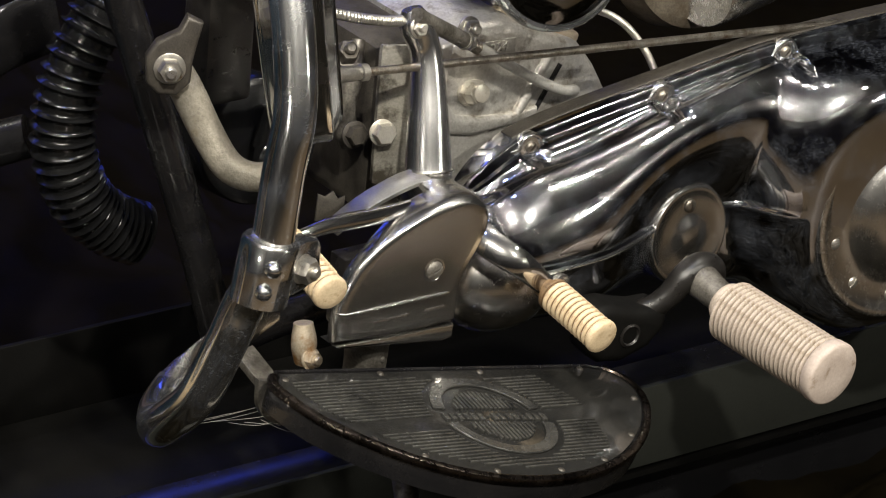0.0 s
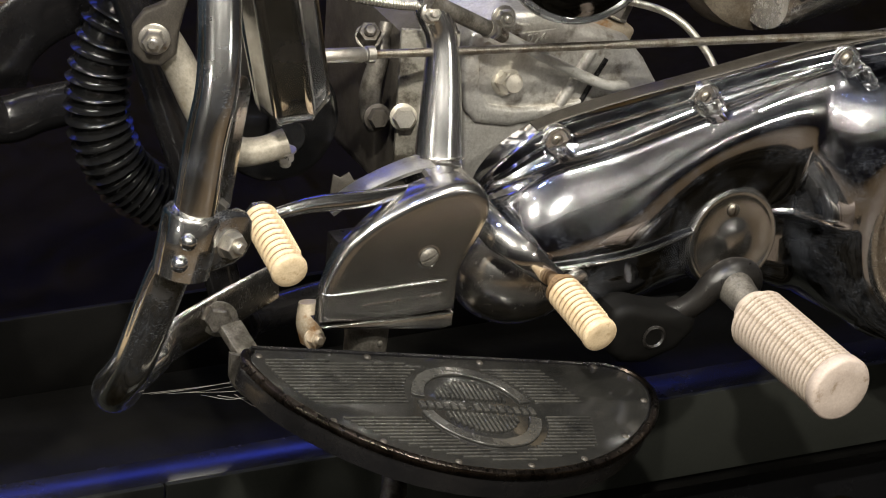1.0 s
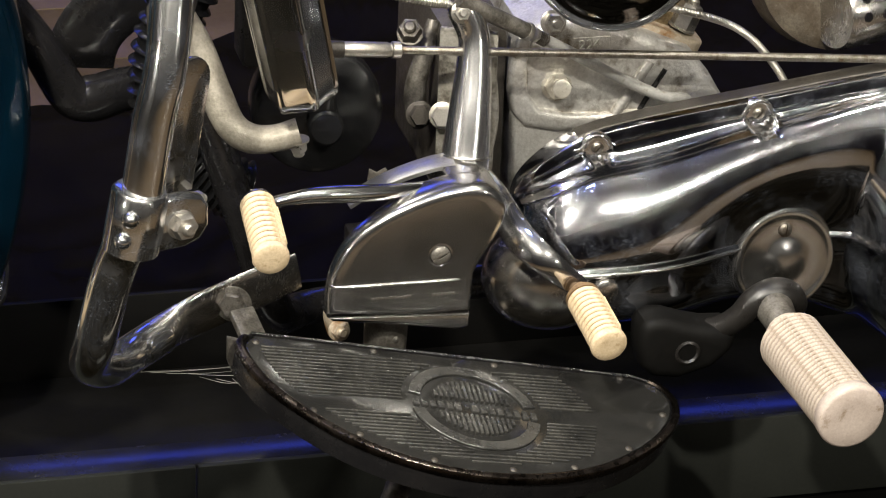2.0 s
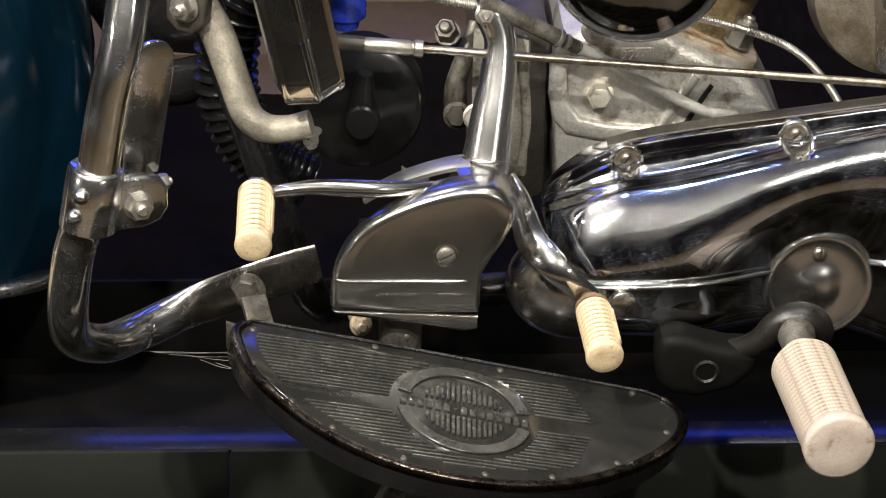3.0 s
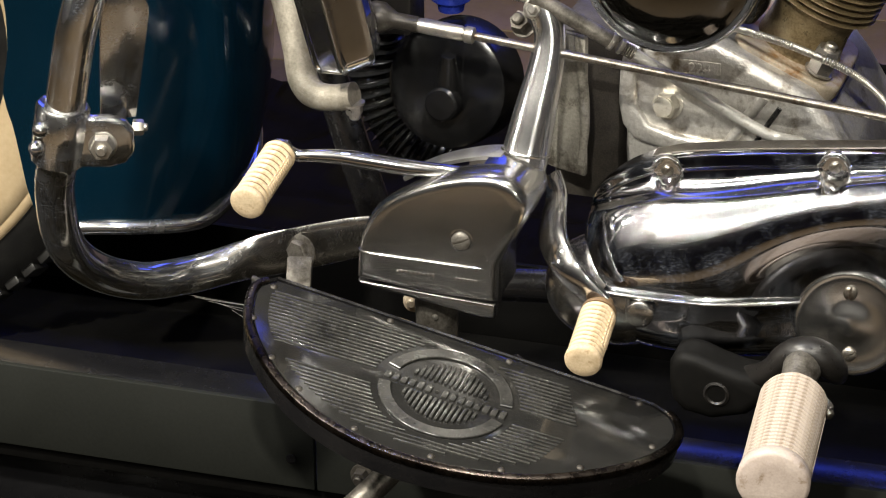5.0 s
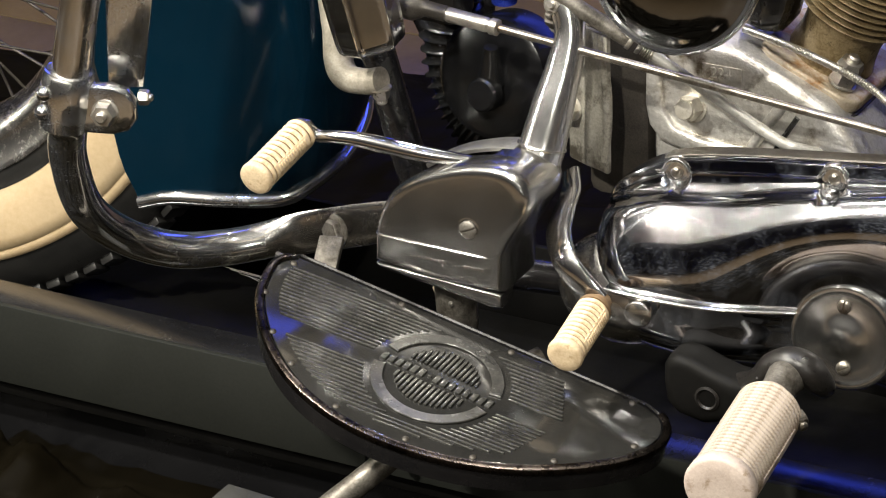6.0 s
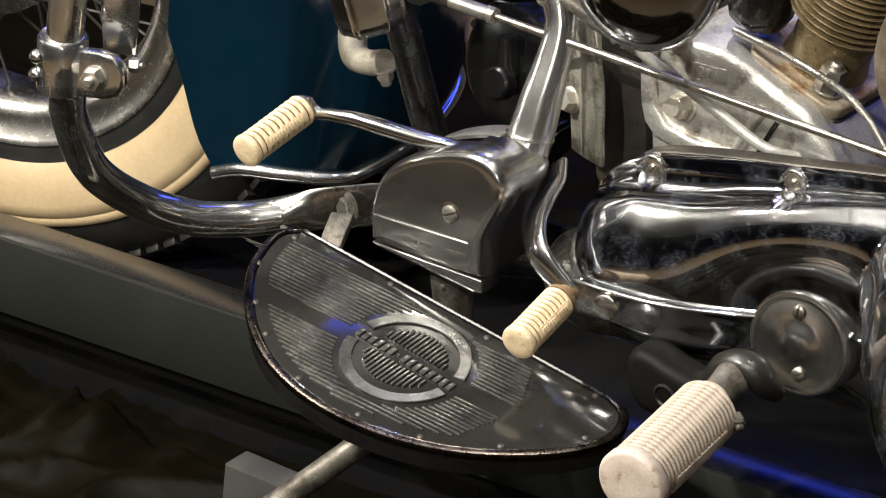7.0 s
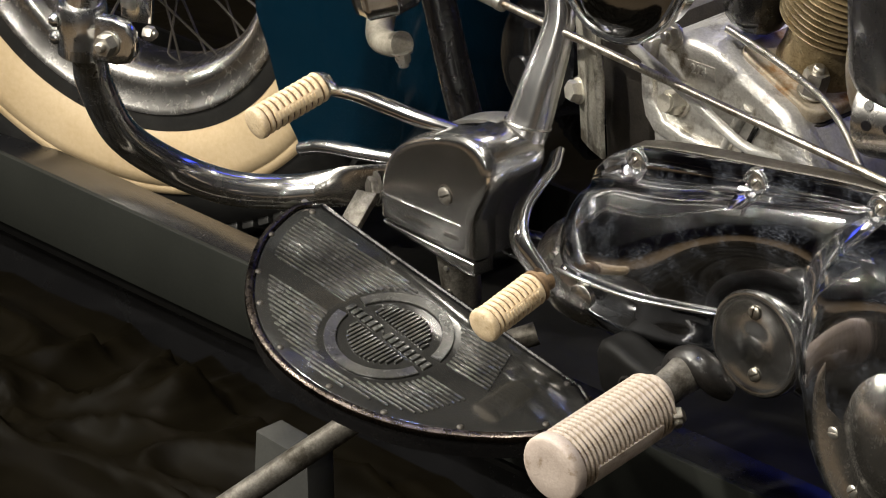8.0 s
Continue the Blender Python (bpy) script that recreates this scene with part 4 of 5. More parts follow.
RIDGE_Y = lambda x: flow(x, [0.085, 0.12, 0.18, 0.24, 0.30, 0.345, 0.43, 0.60], [0.022, 0.0180, 0.0190, 0.0375, 0.058, 0.055, 0.005, 0.004]) - 0.0022
bead = [(x, RIDGE_Y(x), 0.3815) for x in [0.104 + 0.012 * k for k in range(14)]]
part("ridge_bead", tube(bead, [0.0008] + [0.0019] * 12 + [0.0010], 3, 10), CHROME, primary, "polished ridge")
top_plate = bmesh.new()
loft(top_plate, [[Vector((x, y, primary_ring(x)[0][1] + dz)) for y, dz in ((0.0800, 0.0004), (0.0955, 0.0004), (0.0955, 0.0014), (0.0810, 0.0014))] for x in [0.130 + 0.02 * k for k in range(26)]], True)
part("flange_top", top_plate, DARK_STEEL, primary, "dull top of the cover flange", smooth=30)
nose = bmesh.new()
bmesh.ops.create_uvsphere(nose, u_segments=40, v_segments=24, radius=1.0)
bmesh.ops.transform(nose, matrix=Matrix.Translation((0.108, 0.058, 0.366)) @ Matrix.Diagonal((0.057, 0.041, 0.046, 1)), verts=nose.verts)
part("lower_nose", nose, CHROME_DULL, primary, "rounded chrome lower nose", smooth=80)
disc_n = (0.08, -0.985, 0.08)
disc = part("inspection_cover", lathe([(0, 0.0066), (0.007, 0.0062), (0.012, 0.0050), (0.016, 0.0034), (0.021, 0.0026), (0.0345, 0.0026), (0.0375, 0.0034), (0.0395, 0.0040), (0.0415, 0.0036), (0.0432, 0.0014), (0.0438, -0.002), (0.0440, -0.020), (0, -0.020)], frame_on((0.2970, 0.0480, 0.3675), disc_n), 64),
            HOUSE_PLATE, primary, "round chrome inspection disc")
part("disc_screw", screw(frame_on((0.2965, 0.0470, 0.3935), disc_n) @ pose(0, 0, 0, 0, 0, 80), 0.0056, 0.0026), ROD_STEEL, disc)
part("disc_screw", screw(frame_on((0.2982, 0.0430, 0.3430), disc_n) @ pose(0, 0, 0, 0, 0, 30), 0.0056, 0.0026), ROD_STEEL, disc)
part("drain_plug", lathe([(0, 0.002), (0.0095, 0.002), (0.0108, 0.001), (0.011, -0.004), (0, -0.004)], frame_on((0.139, 0.0125, 0.369), (0.2, -0.97, 0.0)), 32), CHROME_DULL, primary)
dome_m = frame_on((DOME_C, 0.0005, DOME_Z), (-0.03, -0.99, 0.08))
dome = part("clutch_dome", lathe([(0, 0.017), (0.022, 0.0160), (0.040, 0.0115), (0.052, 0.0050), (0.058, 0.0012), (0.063, 0.0002), (0.078, 0.0012), (0.085, 0.0034), (0.0885, 0.0042), (0.0912, 0.0034), (0.0925, 0.0008), (0.0928, -0.03), (0, -0.03)], dome_m, 72), CHROME_DULL, primary,
            "round chrome clutch cover")
for k in range(10):
    a = 2 * math.pi * k / 10 + 0.2
    part("dome_screw", screw(dome_m @ Matrix.Translation((0.073 * math.cos(a), 0.073 * math.sin(a), -0.0002)) @ pose(0, 0, 0, 0, 0, 37 * k), 0.0052, 0.0024), STEEL, dome)

# ---- engine ----
case = bmesh.new()
slope = [(0.096, 0.36), (0.091, 0.45), (0.092, 0.505), (0.100, 0.538), (0.128, 0.548), (0.165, 0.546), (0.240, 0.512), (0.256, 0.492), (0.274, 0.462), (0.285, 0.44), (0.285, 0.36)]
WALL = Matrix(((1, 0, 0, 0), (0, 0, -1, 0.30), (0, 1, 0, 0), (0, 0, 0, 1)))
prism(slope, WALL, 0.163, 0.010, 3, case)
crankcase = part("crankcase", case, ALLOY, motorcycle, "stained cast alloy crankcase")
case_bolt = part("case_bolt", hexagon(frame_on((0.1270, 0.1375, 0.4920), (0, -0.97, 0.24)), 0.0182, 0.015, 0, 0.0125), BOLT_BRIGHT, crankcase, "large plated hexagon bolt")
part("bolt_face", lathe([(0, 0.0150), (0.0058, 0.0150), (0.0074, 0.0146), (0.0078, 0.0136), (0.0078, 0.010), (0, 0.010)], frame_on((0.1270, 0.1365, 0.4923), (0, -0.97, 0.24)) @ Matrix.Translation((0, 0, 0.0024)), 28), BOLT_BRIGHT, case_bolt)
part("case_nut", hexagon(frame_on((0.2374, 0.1500, 0.4865), (0, -0.97, 0.24)), 0.0125, 0.008, 0.0040, 0.0092), BOLT_BRIGHT, crankcase)
part("case_nut", hexagon(frame_on((0.122, 0.139, 0.546), (0, -0.97, 0.24)), 0.014, 0.009, 0.004, 0.0105), STEEL, crankcase)
part("case_rib", tube([(0.176, 0.137, 0.463), (0.190, 0.136, 0.487), (0.204, 0.138, 0.508)], 0.0048, 6, 12), ALLOY, crankcase)
lip = [(0.092, 0.540), (0.088, 0.515), (0.0875, 0.490), (0.091, 0.472), (0.101, 0.460), (0.130, 0.4535), (0.165, 0.455), (0.195, 0.458), (0.196, 0.467), (0.165, 0.466), (0.135, 0.468), (0.113, 0.474),
       (0.103, 0.488), (0.101, 0.512), (0.105, 0.540)]
part("case_lip", prism(lip, Matrix(((1, 0, 0, 0), (0, 0, -1, 0.150), (0, 1, 0, 0), (0, 0, 0, 1))), 0.0185, 0.0042, 3), ALLOY, crankcase, "rounded lip of the casting")
wing = [(0.068, 0.105), (0.045, 0.113), (0.026, 0.122), (0.027, 0.127), (0.046, 0.118), (0.0695, 0.1085)]
# added block: stands for dark castings and puts shade into the gap by colour
part("inner_block", block((0.058, 0.15, 0.15), Matrix.Translation((0.060, 0.214, 0.472)), 0.012), DARK_STEEL, crankcase, "dark inner casting, added to shade the gap")
wing_ob = part("inner_case", prism(wing, Matrix.Translation((0, 0, 0.435)), 0.120, 0.0025, 2), WING, crankcase, "stained wing of the casting")
part("wing_bolt", hexagon(frame_on((0.030, 0.119, 0.481), (-0.25, -0.93, 0.2)), 0.016, 0.010, 0, 0.011), BOLT_BRIGHT, wing_ob)
part("case_rib", tube([(0.060, 0.110, 0.553), (0.063, 0.109, 0.530), (0.0665, 0.108, 0.505), (0.068, 0.106, 0.475), (0.064, 0.108, 0.445)], [0.003, 0.0038, 0.0042, 0.0036, 0.003], 6, 12), WING, crankcase)
part("case_seam", tube([(0.196, 0.1365, 0.464), (0.206, 0.1362, 0.482), (0.217, 0.1365, 0.500)], 0.0022, 6, 8), BLACK_PAINT, crankcase)
part("front_lug", tube([(0.030, 0.16, 0.545), (0.022, 0.152, 0.520), (0.015, 0.150, 0.495), (0.0155, 0.149, 0.475), (0.020, 0.149, 0.460)], [0.005, 0.0075, 0.0085, 0.0095, 0.007], 6, 16), GREASY, crankcase)
part("lug_bolt", hexagon(frame_on((0.0155, 0.137, 0.475), (-0.1, -0.97, 0.2)), 0.015, 0.009, 0, 0.011), DARK_STEEL, crankcase)
part("torn_tab", prism([(-0.012, -0.01), (0.012, -0.012), (0.014, 0.008), (0.008, 0.006), (0.004, 0.013), (-0.003, 0.009), (-0.009, 0.012)], frame_on((-0.020, 0.115, 0.428), (-0.2, -0.95, 0.2)), 0.002, 0.0005), DARK_STEEL, crankcase, "torn metal tab")
# number pad
pad = frame_on((0.152, 0.1368, 0.5255), (0, -1, 0))
part("number_pad", block((0.034, 0.013, 0.0016), pad, 0.0006), ALLOY, crankcase)
words = bpy.data.curves.new("case_number", "FONT")
words.body = "224"
words.size, words.extrude, words.align_x, words.align_y = 0.012, 0.0006, "CENTER", "CENTER"
text_ob = bpy.data.objects.new("case_number", words)
number = bpy.data.meshes.new_from_object(text_ob)
bpy.data.objects.remove(text_ob)
number.materials.clear()
number.materials.append(ALLOY)
number_ob = new("case_number", number)
number_ob.parent = crankcase
number_ob.matrix_basis = pad @ Matrix.Translation((0, 0, 0.0014))
# rear cylinder: base flange, nut, finned barrel
TILT = Vector((0.40, 0.0, 0.916)).normalized()
BASE = Vector((0.2105, 0.205, 0.516))
base_m = frame_on(BASE, TILT, (0, 1, 0))
pts = []
for cx, cy, a0 in ((0.030, 0.034, 0), (-0.030, 0.034, 90), (-0.030, -0.034, 180), (0.030, -0.034, 270)):
    for k in range(6):
        a = radians(a0 + 90 * k / 5)
        pts.append((cx + 0.016 * math.cos(a), cy + 0.016 * math.sin(a)))
barrel_ob = part("cylinder_base", prism(pts, base_m, 0.013, 0.003, 3), RUSTY, motorcycle, "rust-stained cylinder base flange with fins above")
gasket = [(x * 1.03, y * 1.03) for x, y in pts]
part("gasket", prism(gasket, base_m @ Matrix.Translation((0, 0, -0.004)), 0.004, 0.0006), DARK_STEEL, barrel_ob)
part("base_nut", hexagon(frame_on((0.2390, 0.171, 0.520), TILT), 0.019, 0.022, 0.005, 0.0115), STEEL, barrel_ob, "tall plated base nut")
part("neck", lathe([(0, 0.010), (0.036, 0.010), (0.0335, 0.022), (0.0325, 0.036), (0.0335, 0.050), (0.0335, 0.17), (0, 0.16)], base_m, 40), GOLD_CAST, barrel_ob)
fin = None
for k in range(18):
    m = base_m @ Matrix.Translation((0, 0, 0.058 + 0.0058 * k))
    if fin is None:
        fin = part("fin", lathe([(0.030, 0), (0.0440, 0.0006), (0.0452, 0.0012), (0.0440, 0.0018), (0.030, 0.0026)], Matrix.Identity(4), 44), GOLD_CAST, barrel_ob)
        fin.matrix_basis = m
    else:
        again(fin, m)
part("coil_box", block((0.050, 0.05, 0.10), Matrix.Translation((0.178, 0.185, 0.600)) @ pose(0, 0, 0, 0, 15, 0), 0.018), BLACK_PAINT, motorcycle, "dark oily coil box")
part("oil_tank", block((0.10, 0.12, 0.16), Matrix.Translation((0.395, 0.150, 0.645)) @ pose(0, 0, 0, 0, 0, -8), 0.022), BLACK_PAINT, motorcycle, "glossy black oil tank")
shield = bmesh.new()
lathe([(0, -0.05), (0.030, -0.05), (0.032, -0.045), (0.032, 0.045), (0.030, 0.05), (0, 0.05)], frame_on((0.395, 0.135, 0.548), (0.96, 0.28, 0.0)), 32, shield)
shield_ob = part("heat_shield", shield, CHROME_DULL, motorcycle, "pierced chrome heat shield")
for i in range(5):
    for j in range(3):
        m = frame_on((0.395, 0.135, 0.548), (0.96, 0.28, 0.0)) @ Matrix.Rotation(radians(172 - 27 * j), 4, "Z") @ Matrix.Translation((0.0321, 0, -0.036 + 0.018 * i)) @ pose(0, 0, 0, 0, 90, 0)
        part("hole", lathe([(0, 0.0006), (0.004, 0.0006), (0.0042, 0), (0, 0)], m, 14), BLACK_PAINT, shield_ob)
part("gear_case", lathe([(0, 0.012), (0.055, 0.010), (0.066, 0.002), (0.070, -0.03), (0, -0.03)], frame_on((0.362, 0.150, 0.572), (-0.05, -0.97, 0.2)), 40), BROWN_DIRT, motorcycle, "brown stained gearbox cover")

# rod, pipe and cable
rod = part("clutch_rod", tube([(-0.018, 0.083, 0.555), (0.3, 0.0845, 0.527), (0.7, 0.087, 0.492)], 0.0034, 6, 12), ROD_STEEL, motorcycle, "thin plated clutch rod")
part("rod_sleeve", lathe([(0, -0.044), (0.0055, -0.044), (0.0062, -0.04), (0.0062, -0.008), (0.0055, -0.007), (0.0055, -0.005), (0.0068, -0.004), (0.0068, 0.002), (0.005, 0.003), (0, 0.003)],
                         frame_on((-0.018, 0.083, 0.555), (0.996, 0.005, -0.0877)), 20), STEEL, rod)
part("rod_socket", lathe([(0, -0.088), (0.009, -0.087), (0.0125, -0.080), (0.0125, -0.072), (0.009, -0.066), (0.0066, -0.062), (0.0066, -0.043), (0, -0.043)], frame_on((-0.018, 0.083, 0.555), (0.996, 0.005, -0.0877)), 20), DARK_STEEL, rod, "dark greasy rod socket")
pipe = part("oil_pipe", tube([(0.106, 0.1055, 0.5465), (0.140, 0.1130, 0.5245), (0.171, 0.1190, 0.5045), (0.204, 0.1225, 0.4860), (0.2140, 0.1245, 0.4815), (0.2235, 0.1275, 0.4785), (0.248, 0.1490, 0.4665)], 0.0045, 8, 16), PIPE_GREY,
            motorcycle, "grey painted oil pipe")
part("pipe_sleeve", tube([(0.030, 0.087, 0.5925), (0.062, 0.0945, 0.573), (0.092, 0.102, 0.5545)], 0.0066, 6, 18), GREASY, pipe, "grey rubber sleeve on the pipe")
fitting = Vector((0.82, 0.20, -0.53)).normalized()
part("sleeve_collar", lathe([(0.0040, 0), (0.0072, 0), (0.0075, 0.0008), (0.0075, 0.0032), (0.0070, 0.004), (0.0040, 0.004)], frame_on((0.089, 0.1013, 0.5565), fitting), 24), STEEL, pipe)
part("union", hexagon(frame_on((0.0945, 0.1027, 0.5532), fitting), 0.0115, 0.0055), STEEL, pipe)
for k in range(5):
    part("thread_turn", lathe([(0.0040, 0), (0.0054, 0.0003), (0.0056, 0.0008), (0.0054, 0.0013), (0.0040, 0.0016)], frame_on(Vector((0.0995, 0.1040, 0.5500)) + fitting * (0.0019 * k), fitting), 20), ROD_STEEL, pipe)
cable_path = spline([(0.160, 0.160, 0.556), (0.195, 0.155, 0.5516), (0.2166, 0.1533, 0.5475), (0.249, 0.1516, 0.5384), (0.2728, 0.1499, 0.5294), (0.2904, 0.1481, 0.5179), (0.3039, 0.1464, 0.5039), (0.3154, 0.1447, 0.4886), (0.3240, 0.144, 0.474)], 40)
cable = bmesh.new()
sweep(cable, cable_path, lambda i, f: ((0.0033, 0.0033) if i % 3 else (0.0027, 0.0027)), 12)
part("wound_cable", cable, STEEL, motorcycle, "wound steel cable sleeve", smooth=70)
bowl_m = frame_on((0.146, 0.066, 0.6435), (0.0, -0.97, 0.22)) @ Matrix.Diagonal((1.25, 1.25, 1.25, 1))
bowl = part("horn_cover", lathe([(0, 0.017), (0.018, 0.0163), (0.032, 0.0139), (0.042, 0.0104), (0.0485, 0.0066), (0.0515, 0.0040), (0.0535, 0.0034), (0.056, 0.0018), (0.0565, -0.002), (0.054, -0.007), (0.05, -0.02), (0, -0.02)], bowl_m, 64), BOWL_BLACK, motorcycle,
            "round domed black chrome horn cover")
part("rim_ring", lathe([(0.0522, 0.0026), (0.0532, 0.0044), (0.0552, 0.0044), (0.0570, 0.0024), (0.0575, -0.0015), (0.0560, -0.0060), (0.0500, -0.0060)], bowl_m, 64), CHROME, bowl, "chrome rim")

# fluted chrome cover hanging in front of the engine with its cast bracket
sock = bmesh.new()
top, bottom = Vector((-0.152, 0.022, 0.77)), Vector((-0.1015, 0.0345, 0.541))
ax = (bottom - top).normalized()
sm = frame_on(top, ax, (0, -1, 0))
L = (bottom - top).length
rings = []
for h, k in ((0, 1.15), (L * 0.5, 1.08), (L * 0.9, 1.02), (L * 0.955, 1.0), (L * 0.985, 0.95), (L * 0.997, 0.86), (L, 0.78)):
    ring = []
    for i in range(120):
        a = 2 * math.pi * i / 120
        b = (a + 0.70) % (math.pi / 3) - math.pi / 6
        flat = 0.0238 / max(math.cos(b), 0.90)
        ridge = 0.0022 * math.exp(-((abs(b) - math.pi / 6) / 0.06) ** 2)
        r = k * (flat + ridge)
        ring.append(sm @ Vector((r * math.cos(a), r * math.sin(a), h)))
    rings.append(ring)
loft(sock, rings, True)
sock_ob = part("fluted_cover", sock, DARK_CHROME, motorcycle, "fluted chrome cover hanging before the engine", smooth=50)
part("bracket", tube([(-0.190, 0.100, 0.600), (-0.184, 0.097, 0.586), (-0.172, 0.092, 0.562), (-0.160, 0.079, 0.530), (-0.151, 0.064, 0.510), (-0.138, 0.053, 0.503), (-0.120, 0.048, 0.504), (-0.102, 0.046, 0.509)],
                     [0.010, 0.012, 0.013, 0.0125, 0.012, 0.0115, 0.0105, 0.011], 7, 18), PALE_CAST, sock_ob, "rough cast alloy bracket")
# ear darker than its arm: the shade up here is put into the colour
ear_m = frame_on((-0.1965, 0.0815, 0.5914), (-0.45, -0.88, 0.1))
part("bracket_ear", prism([(-0.017, -0.012), (-0.008, -0.021), (0.006, -0.022), (0.016, -0.012), (0.017, 0.004), (0.020, 0.018), (0.024, 0.034), (0.012, 0.040), (0.006, 0.028), (-0.010, 0.020), (-0.018, 0.008)], ear_m @ Matrix.Translation((0, 0, -0.012)), 0.013, 0.003, 3), DARK_STEEL, sock_ob,
     "cast ear of the bracket, coloured dark for shade")
part("link_bolt", hexagon(frame_on((-0.103, 0.046, 0.503), (0.1, 0.0, -1.0)), 0.012, 0.010, 0.0045, 0.009), STEEL, sock_ob)
part("bracket_bolt", hexagon(frame_on((-0.1975, 0.0800, 0.5914), (-0.45, -0.88, 0.1)), 0.016, 0.011, 0.0045, 0.012), STEEL, sock_ob)

# corrugated hose
hose_pts = spline([(-0.060, 0.28, 0.68), (-0.096, 0.28, 0.62), (-0.1294, 0.28, 0.560), (-0.158, 0.28, 0.503), (-0.166, 0.278, 0.446), (-0.152, 0.273, 0.398), (-0.128, 0.268, 0.372), (-0.098, 0.265, 0.356)], 40)


def hose_r(i):
    """Narrow round ridges with wide hollows between them."""
    return 0.0222 + 0.0052 * max(math.cos(i * 0.84), -0.6) ** 2 * (1 if math.cos(i * 0.84) > 0 else 0.1)


hose = bmesh.new()
sweep(hose, hose_pts, lambda i, f: (hose_r(i), hose_r(i)), 28)
part("corrugated_hose", hose, HOSE_BLACK, motorcycle, "glossy black corrugated hose", smooth=60)

# ---- front wheel and fender ----
wheel_n = Vector((math.sin(0.317) * math.cos(0.082), -math.cos(0.317) * math.cos(0.082), -math.sin(0.082)))
WM = frame_on((-0.682, 0.175, 0.429), wheel_n)
hub_c = WM @ Vector((0, 0, -0.052))
WM = frame_on(hub_c, wheel_n)
wheel = part("front_wheel", lathe([(0, -0.05), (0.05, -0.05), (0.055, -0.03), (0.04, 0), (0.055, 0.03), (0.05, 0.05), (0, 0.05)], WM, 32), CHROME_DULL, motorcycle, "spoked front wheel with whitewall tyre")


def ring_solid(profile, m, seg=96):
    bm = bmesh.new()
    rings = []
    for k in range(seg):
        a = 2 * math.pi * k / seg
        rings.append([m @ Vector((r * math.cos(a), r * math.sin(a), h)) for r, h in profile])
    loft(bm, rings, False, True)
    return bm


part("tyre", ring_solid([(0.200, 0.030), (0.215, 0.050), (0.245, 0.060), (0.278, 0.058), (0.303, 0.049), (0.322, 0.034), (0.330, 0.012), (0.330, -0.012), (0.322, -0.034), (0.303, -0.049), (0.278, -0.058), (0.245, -0.06),
                         (0.215, -0.05), (0.200, -0.03)], WM), BLACK_RUBBER, wheel, "black tyre tread")
part("whitewall", ring_solid([(0.206, 0.0475), (0.210, 0.052), (0.226, 0.0585), (0.247, 0.0622), (0.2590, 0.0620), (0.2597, 0.0610), (0.2607, 0.0610), (0.2615, 0.0616), (0.269, 0.0605), (0.271, 0.0575), (0.25, 0.058), (0.21, 0.047)], WM), WHITEWALL, wheel, "cream whitewall band", smooth=60)
part("bead", ring_solid([(0.186, 0.040), (0.190, 0.047), (0.200, 0.0495), (0.2065, 0.049), (0.205, 0.044), (0.19, 0.036)], WM), BLACK_RUBBER, wheel)
part("rim", ring_solid([(0.150, 0.018), (0.156, 0.032), (0.166, 0.037), (0.178, 0.039), (0.184, 0.047), (0.189, 0.049), (0.191, 0.046), (0.187, 0.030), (0.175, 0.0), (0.187, -0.03), (0.191, -0.046), (0.184, -0.047), (0.166, -0.037), (0.152, -0.018),
                        (0.148, 0.0)], WM), CHROME_DULL, wheel, "chrome rim", smooth=50)
lug_mesh = None
for k in range(96):
    for s in (1, -1):
        m = WM @ Matrix.Rotation(2 * math.pi * (k + 0.25 * s) / 96, 4, "Z") @ Matrix.Translation((0.3195, 0, 0.034 * s)) @ pose(0, 0, 0, 0, -35 * s, 0)
        if lug_mesh is None:
            lug_mesh = part("tread_block", block((0.010, 0.0145, 0.026), Matrix.Identity(4), 0.0015), BLACK_RUBBER, wheel)
            lug_mesh.matrix_basis = m
        else:
            again(lug_mesh, m)
for k in range(40):
    a = 2 * math.pi * k / 40
    s = 1 if k % 2 else -1
    b = a + (0.5 if (k // 2) % 2 else -0.5)
    p0 = WM @ Vector((0.048 * math.cos(b), 0.048 * math.sin(b), 0.03 * s))
    p1 = WM @ Vector((0.152 * math.cos(a), 0.152 * math.sin(a), 0.006 * s))
    part("spoke", tube([p0, (p0 + p1) / 2, p1], 0.0014, 1, 6), DARK_STEEL, wheel)
# fender: a deep side skirt, a round crown and a chrome strip along its lower end


def skirt_edge(a):
    return ease(a, [-45, -33, -26, -20, -12, -2, 9, 40, 90, 170], [0.320, 0.288, 0.252, 0.236, 0.222, 0.210, 0.219, 0.245, 0.250, 0.250])


SECTION = [(0.0, 0.128), (0.35, 0.133), (0.70, 0.133), (1.0, 0.124), (1.11, 0.100), (1.19, 0.066), (1.225, 0.033), (1.235, 0.0)]
FEND_R, CROWN = 0.393, 0.042


def fend_point(j, u, side, inner):
    f, h = SECTION[j]
    r_start = 0.300 + (FEND_R - 0.300) * min(f, 1) + max(f - 1, 0) / 0.235 * CROWN
    a0 = -math.degrees(math.asin((0.1605 - 0.18 * (r_start - 0.300)) / r_start))
    a = a0 + (172 - a0) * u ** 1.15
    r_in = skirt_edge(a)
    r = r_in + (FEND_R - r_in) * min(f, 1) + max(f - 1, 0) / 0.235 * CROWN
    if inner:
        r, h = r - (0.0025 if f >= 1 else 0), h - (0.0025 if f < 1.2 else 0)
    return WM @ Vector((r * math.cos(radians(a)), r * math.sin(radians(a)), max(h, 0) * side))


